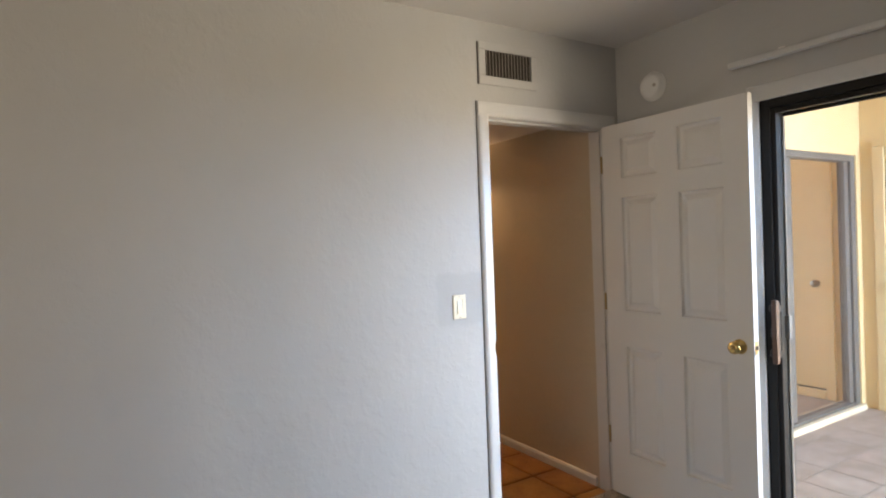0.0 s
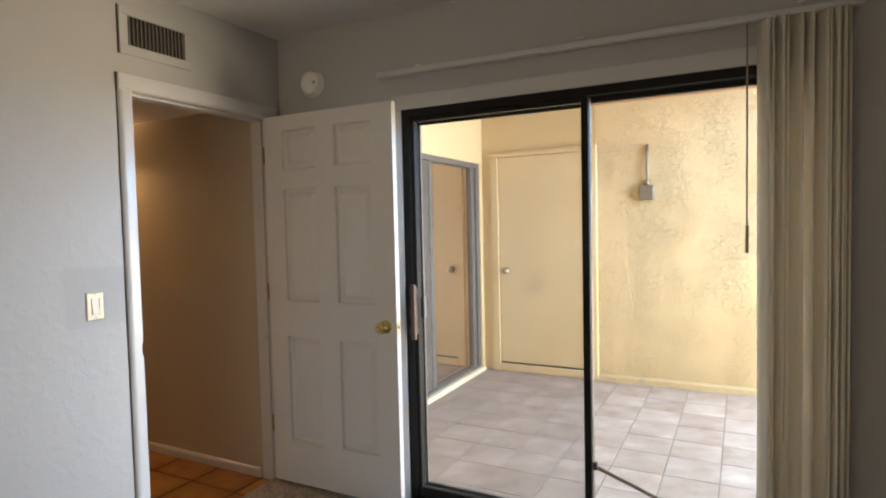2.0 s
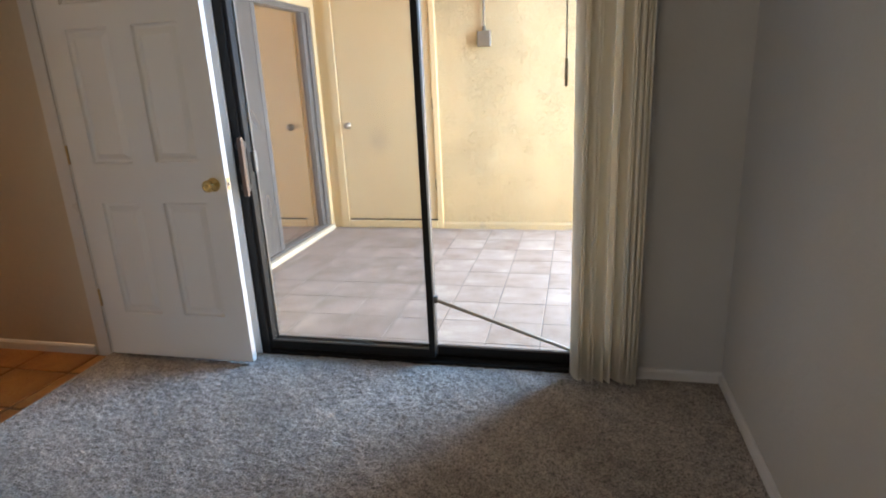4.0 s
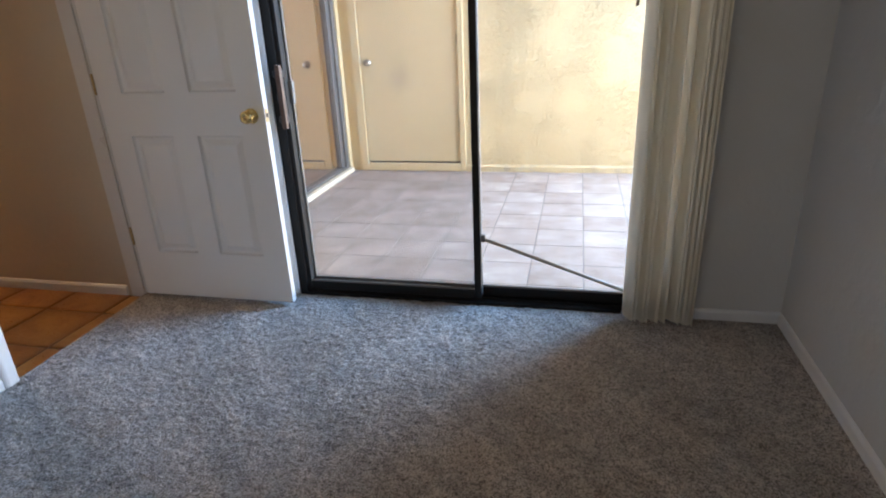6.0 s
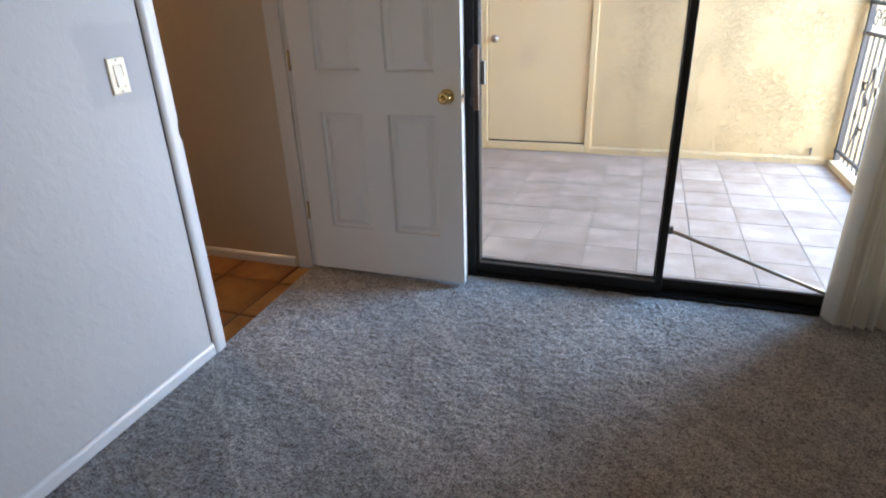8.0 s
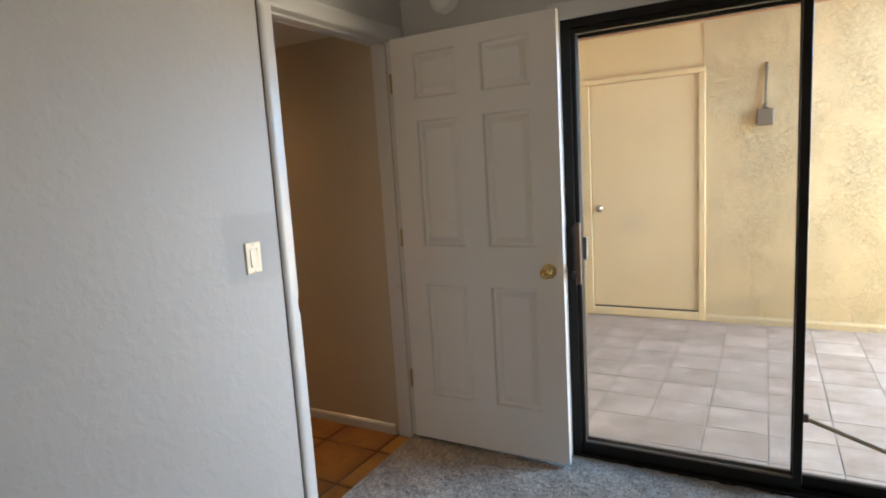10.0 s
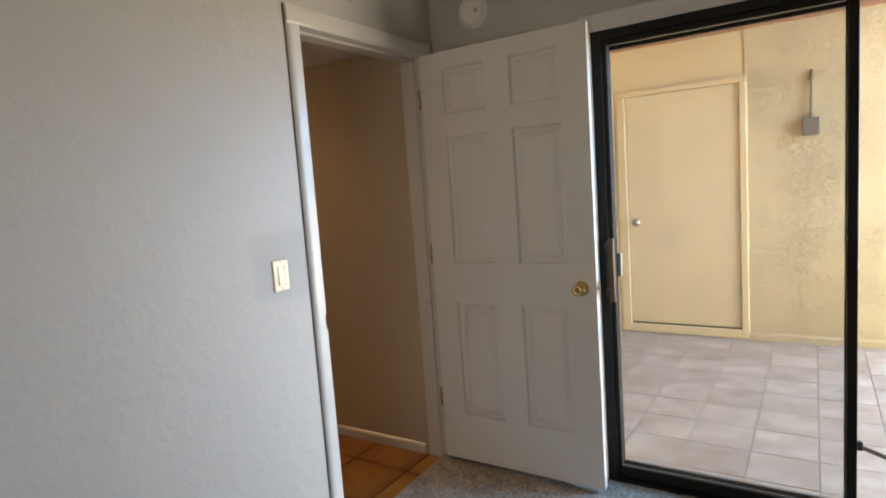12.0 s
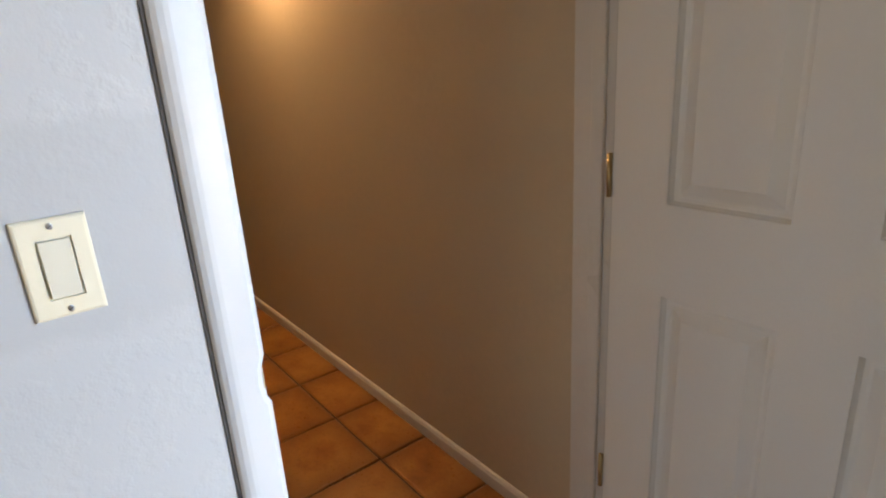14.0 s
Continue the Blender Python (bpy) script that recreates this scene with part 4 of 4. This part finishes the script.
for z in (0.37, 1.13, 1.87):
    part("hinge", tube((DX1 + 0.003, PAT_N - 0.016, z - 0.05), (DX1 + 0.003, PAT_N - 0.016, z + 0.05), 0.008, 10), M_BOX, pdoor, smooth=True)

ebox = thing("conduit_box", "tan electrical box with a thin conduit on the stucco", "electrical box", at=(1.535, PAT_N, 1.66))
part("box", box(1.543, 1.664, PAT_N - 0.050, PAT_N - 0.006, 1.604, 1.738, 0.005), M_BOX, ebox)
part("cover", box(1.548, 1.659, PAT_N - 0.055, PAT_N - 0.050, 1.609, 1.733, 0.002), M_BOX, ebox)
part("fitting", tube((1.604, PAT_N - 0.028, 1.738), (1.604, PAT_N - 0.028, 1.775), 0.018, 12), M_BOX, ebox, smooth=True)
part("conduit", sweep([(1.604, PAT_N - 0.028, 1.75), (1.605, PAT_N - 0.026, 1.9), (1.607, PAT_N - 0.022, 2.04), (1.608, PAT_N - 0.016, 2.08), (1.608, PAT_N - 0.001, 2.098)], 0.0105, 10), M_BOX, ebox, smooth=True)
part("strap", box(1.588, 1.626, PAT_N - 0.036, PAT_N - 0.006, 2.045, 2.06, 0.002), M_BOX, ebox)

bib = thing("wall_stub", "small rusty pipe stub low on the stucco", "pipe", at=(2.86, PAT_N, 0.08))
part("stub", sweep([(2.962, PAT_N, 0.060), (2.960, PAT_N - 0.02, 0.060), (2.957, PAT_N - 0.032, 0.040), (2.956, PAT_N - 0.034, 0.015)], 0.008, 8), M_BOX, bib, smooth=True)

# second sliding door, in the patio's west wall
ws = thing("patio_sliding_door", "grey aluminium sliding door with mirror-coated glass", "sliding door", at=(PAT_W, 1.85, 0))
def wframe(name, y0, y1, z0, z1, d=0.02, m=M_GREYFRAME, label=""):
    return part(name, box(PAT_W - 0.09, PAT_W - 0.03 + d, y0, y1, z0, z1, 0.002), m, ws, label)


wframe("outer_frame", WS_N - 0.07, WS_N, -0.029, WS_H)
wframe("outer_frame", WS_S, WS_S + 0.05, -0.029, WS_H)
wframe("head", WS_S + 0.05, WS_N - 0.07, WS_H - 0.05, WS_H)
wframe("sill", WS_S + 0.05, WS_N - 0.07, -0.029, -0.006)
wframe("meeting_stile", 1.815, 1.875, 0.0, WS_H - 0.05, 0.005)
wframe("stile", WS_N - 0.135, WS_N - 0.07, -0.005, WS_H - 0.05, 0.0)
wframe("stile", WS_S + 0.05, WS_S + 0.11, -0.005, WS_H - 0.05, 0.0)
part("pane", box(PAT_W - 0.064, PAT_W - 0.058, 1.875, WS_N - 0.135, -0.005, WS_H - 0.05), M_MIRROR, ws, "mirror-coated glass pane")
part("pane", box(PAT_W - 0.084, PAT_W - 0.078, WS_S + 0.11, 1.815, -0.005, WS_H - 0.05), M_MIRROR, ws, "mirror-coated glass pane")
s2 = part("screen_mesh", box(PAT_W - 0.032, PAT_W - 0.031, WS_S + 0.05, 1.815, -0.005, WS_H - 0.05), screen_material("dense_grey_screen", (0.15, 0.135, 0.12), 0.72), ws, "dense grey insect screen")

# wrought-iron gate on the patio's east side
gate = thing("iron_gate", "black wrought-iron gate with scrolls and cast leaves", "gate", at=(3.05, 1.5, PAT_Z))
GX = 3.150
part("post", box(GX - 0.02, GX + 0.02, 2.845, 2.882, PAT_Z, 2.35, 0.003), M_IRON, gate)
part("post", box(GX - 0.02, GX + 0.02, 0.20, 0.24, PAT_Z, 2.35, 0.003), M_IRON, gate)
for z in (0.06, 0.97, 1.18, 2.05):
    part("rail", box(GX - 0.012, GX + 0.012, 0.24, 2.884, z - 0.012, z + 0.012, 0.002), M_IRON, gate)
for z in (0.06, 0.97, 1.18):
    part("lug", box(GX - 0.02, GX + 0.02, 2.882, 2.902, z - 0.015, z + 0.015, 0.002), M_IRON, gate)
NB = 23
for k in range(NB):
    y = 0.24 + (k + 0.5) * (2.605 / NB)
    part("bar", box(GX - 0.007, GX + 0.007, y - 0.007, y + 0.007, 0.0, 0.958, 0.001), M_IRON, gate)
    part("bar", box(GX - 0.007, GX + 0.007, y - 0.007, y + 0.007, 1.192, 2.3, 0.001), M_IRON, gate)
for k in range(11):
    y = 0.36 + k * 0.229
    for sgn in (-1, 1):
        pts = []
        for i in range(26):
            a = i / 25 * 2.6 * math.pi
            r = 0.075 * (1 - i / 32)
            pts.append((GX, y + sgn * (0.078 - r * math.cos(a)), 1.075 + r * math.sin(a)))
        part("scroll", sweep(pts, 0.005, 6), M_IRON, gate)
def cast_leaf(y, z, lean):
    bm = bmesh.new()
    for a, l in ((0, 0.085), (50, 0.06), (-50, 0.06), (100, 0.04), (-100, 0.04)):
        m = pose(GX - 0.014, y, z, a + lean, 0, 0)
        q = [bm.verts.new(m @ Vector(p)) for p in ((0, 0, 0), (-0.006, l * 0.25, l * 0.5), (0.0, 0, l), (-0.006, -l * 0.25, l * 0.5), (-0.012, 0, l * 0.5), (0.006, 0, l * 0.5))]
        for f in ((0, 1, 4), (1, 2, 4), (2, 3, 4), (3, 0, 4), (1, 0, 5), (2, 1, 5), (3, 2, 5), (0, 3, 5)):
            bm.faces.new([q[i] for i in f])
    bmesh.ops.recalc_face_normals(bm, faces=bm.faces)
    return bm


for y, z, lean in ((2.43, 0.72, 0), (2.60, 0.60, 40), (2.45, 0.50, -30), (2.62, 0.38, 10), (2.30, 0.60, -60), (2.50, 0.30, 70)):
    part("cast_leaf", cast_leaf(y, z, lean), M_IRON, gate)
part("vine", sweep([(GX - 0.012, 2.62, 0.10), (GX - 0.014, 2.56, 0.25), (GX - 0.014, 2.52, 0.42), (GX - 0.014, 2.56, 0.55), (GX - 0.014, 2.46, 0.66), (GX - 0.013, 2.43, 0.78)], 0.006, 6), M_IRON, gate)

structure("gate_kerb", box(GX - 0.05, GX + 0.05, 0.20, 2.88, PAT_Z - 0.02, PAT_Z + 0.045, 0.006), M_KERB, "pale painted kerb under the iron gate", "kerb")

# ---------- tiles ----------
def tile_mesh(name, w, d, h, bevel, material):
    """A pillowed tile with its top at z = 0, centred."""
    bm = bmesh.new()
    rings = []
    for inset, z in ((0.0, -h), (0.0, -bevel), (bevel, -bevel * 0.25), (bevel * 3, 0.0)):
        rings.append([bm.verts.new((sx * (w / 2 - inset), sy * (d / 2 - inset), z)) for sx, sy in ((-1, -1), (1, -1), (1, 1), (-1, 1))])
    for a, b in zip(rings, rings[1:]):
        for k in range(4):
            bm.faces.new((a[k], a[(k + 1) % 4], b[(k + 1) % 4], b[k]))
    bm.faces.new(rings[-1])
    bmesh.ops.recalc_face_normals(bm, faces=bm.faces)
    return mesh_of(bm, name, material)


def lay(parent, xs, ys, top, gap, h, bevel, material, seed, tip=0.0015):
    """Tiles between the given joint lines, each a child of its floor."""
    shared = {}
    r = random.Random(seed)
    for x0, x1 in zip(xs, xs[1:]):
        for y0, y1 in zip(ys, ys[1:]):
            key = (round(x1 - x0, 3), round(y1 - y0, 3))
            if key not in shared:
                shared[key] = tile_mesh("tile", key[0] - gap, key[1] - gap, h, bevel, material)
            ob = new("tile", shared[key])
            ob.parent = parent
            ob.matrix_basis = pose((x0 + x1) / 2 + r.uniform(-0.001, 0.001), (y0 + y1) / 2 + r.uniform(-0.001, 0.001), top + r.uniform(-tip, 0.0), r.uniform(-0.12, 0.12), r.uniform(-0.12, 0.12), r.uniform(-0.15, 0.15))


patio_floor = structure("floor_patio", box(PAT_W + 0.001, 3.30, 0.121, PAT_N - 0.007, -0.119, PAT_Z - 0.0025), M_GROUT, "grey-beige stone tiles with brown grout on the patio", "floor")
lay(patio_floor, [PAT_W + 0.036] + [0.140 + 0.301 * k for k in range(11)], [0.125] + [0.395 + 0.301 * k for k in range(9)] + [PAT_N - 0.035], PAT_Z, 0.0065, 0.02, 0.0010, M_SLATE, 3)
hall_floor = structure("floor_hall", box(HALL_W, -0.0605, HALL_S, HALL_N, -0.119, -0.027), M_DARKGROUT, "glazed terracotta tiles with dark joints in the hallway", "floor")
lay(hall_floor, [-0.135 - 0.345 * k for k in range(11)][::-1], [HALL_S, -0.985, -0.645, -0.308, HALL_N - 0.002], -0.020, 0.008, 0.012, 0.004, M_TERRA, 8)
lay(hall_floor, [-0.135, -0.004], [DOOR_S + 0.002, -0.645, -0.308, DOOR_N - 0.002], -0.020, 0.012, 0.012, 0.004, M_TERRA, 9)
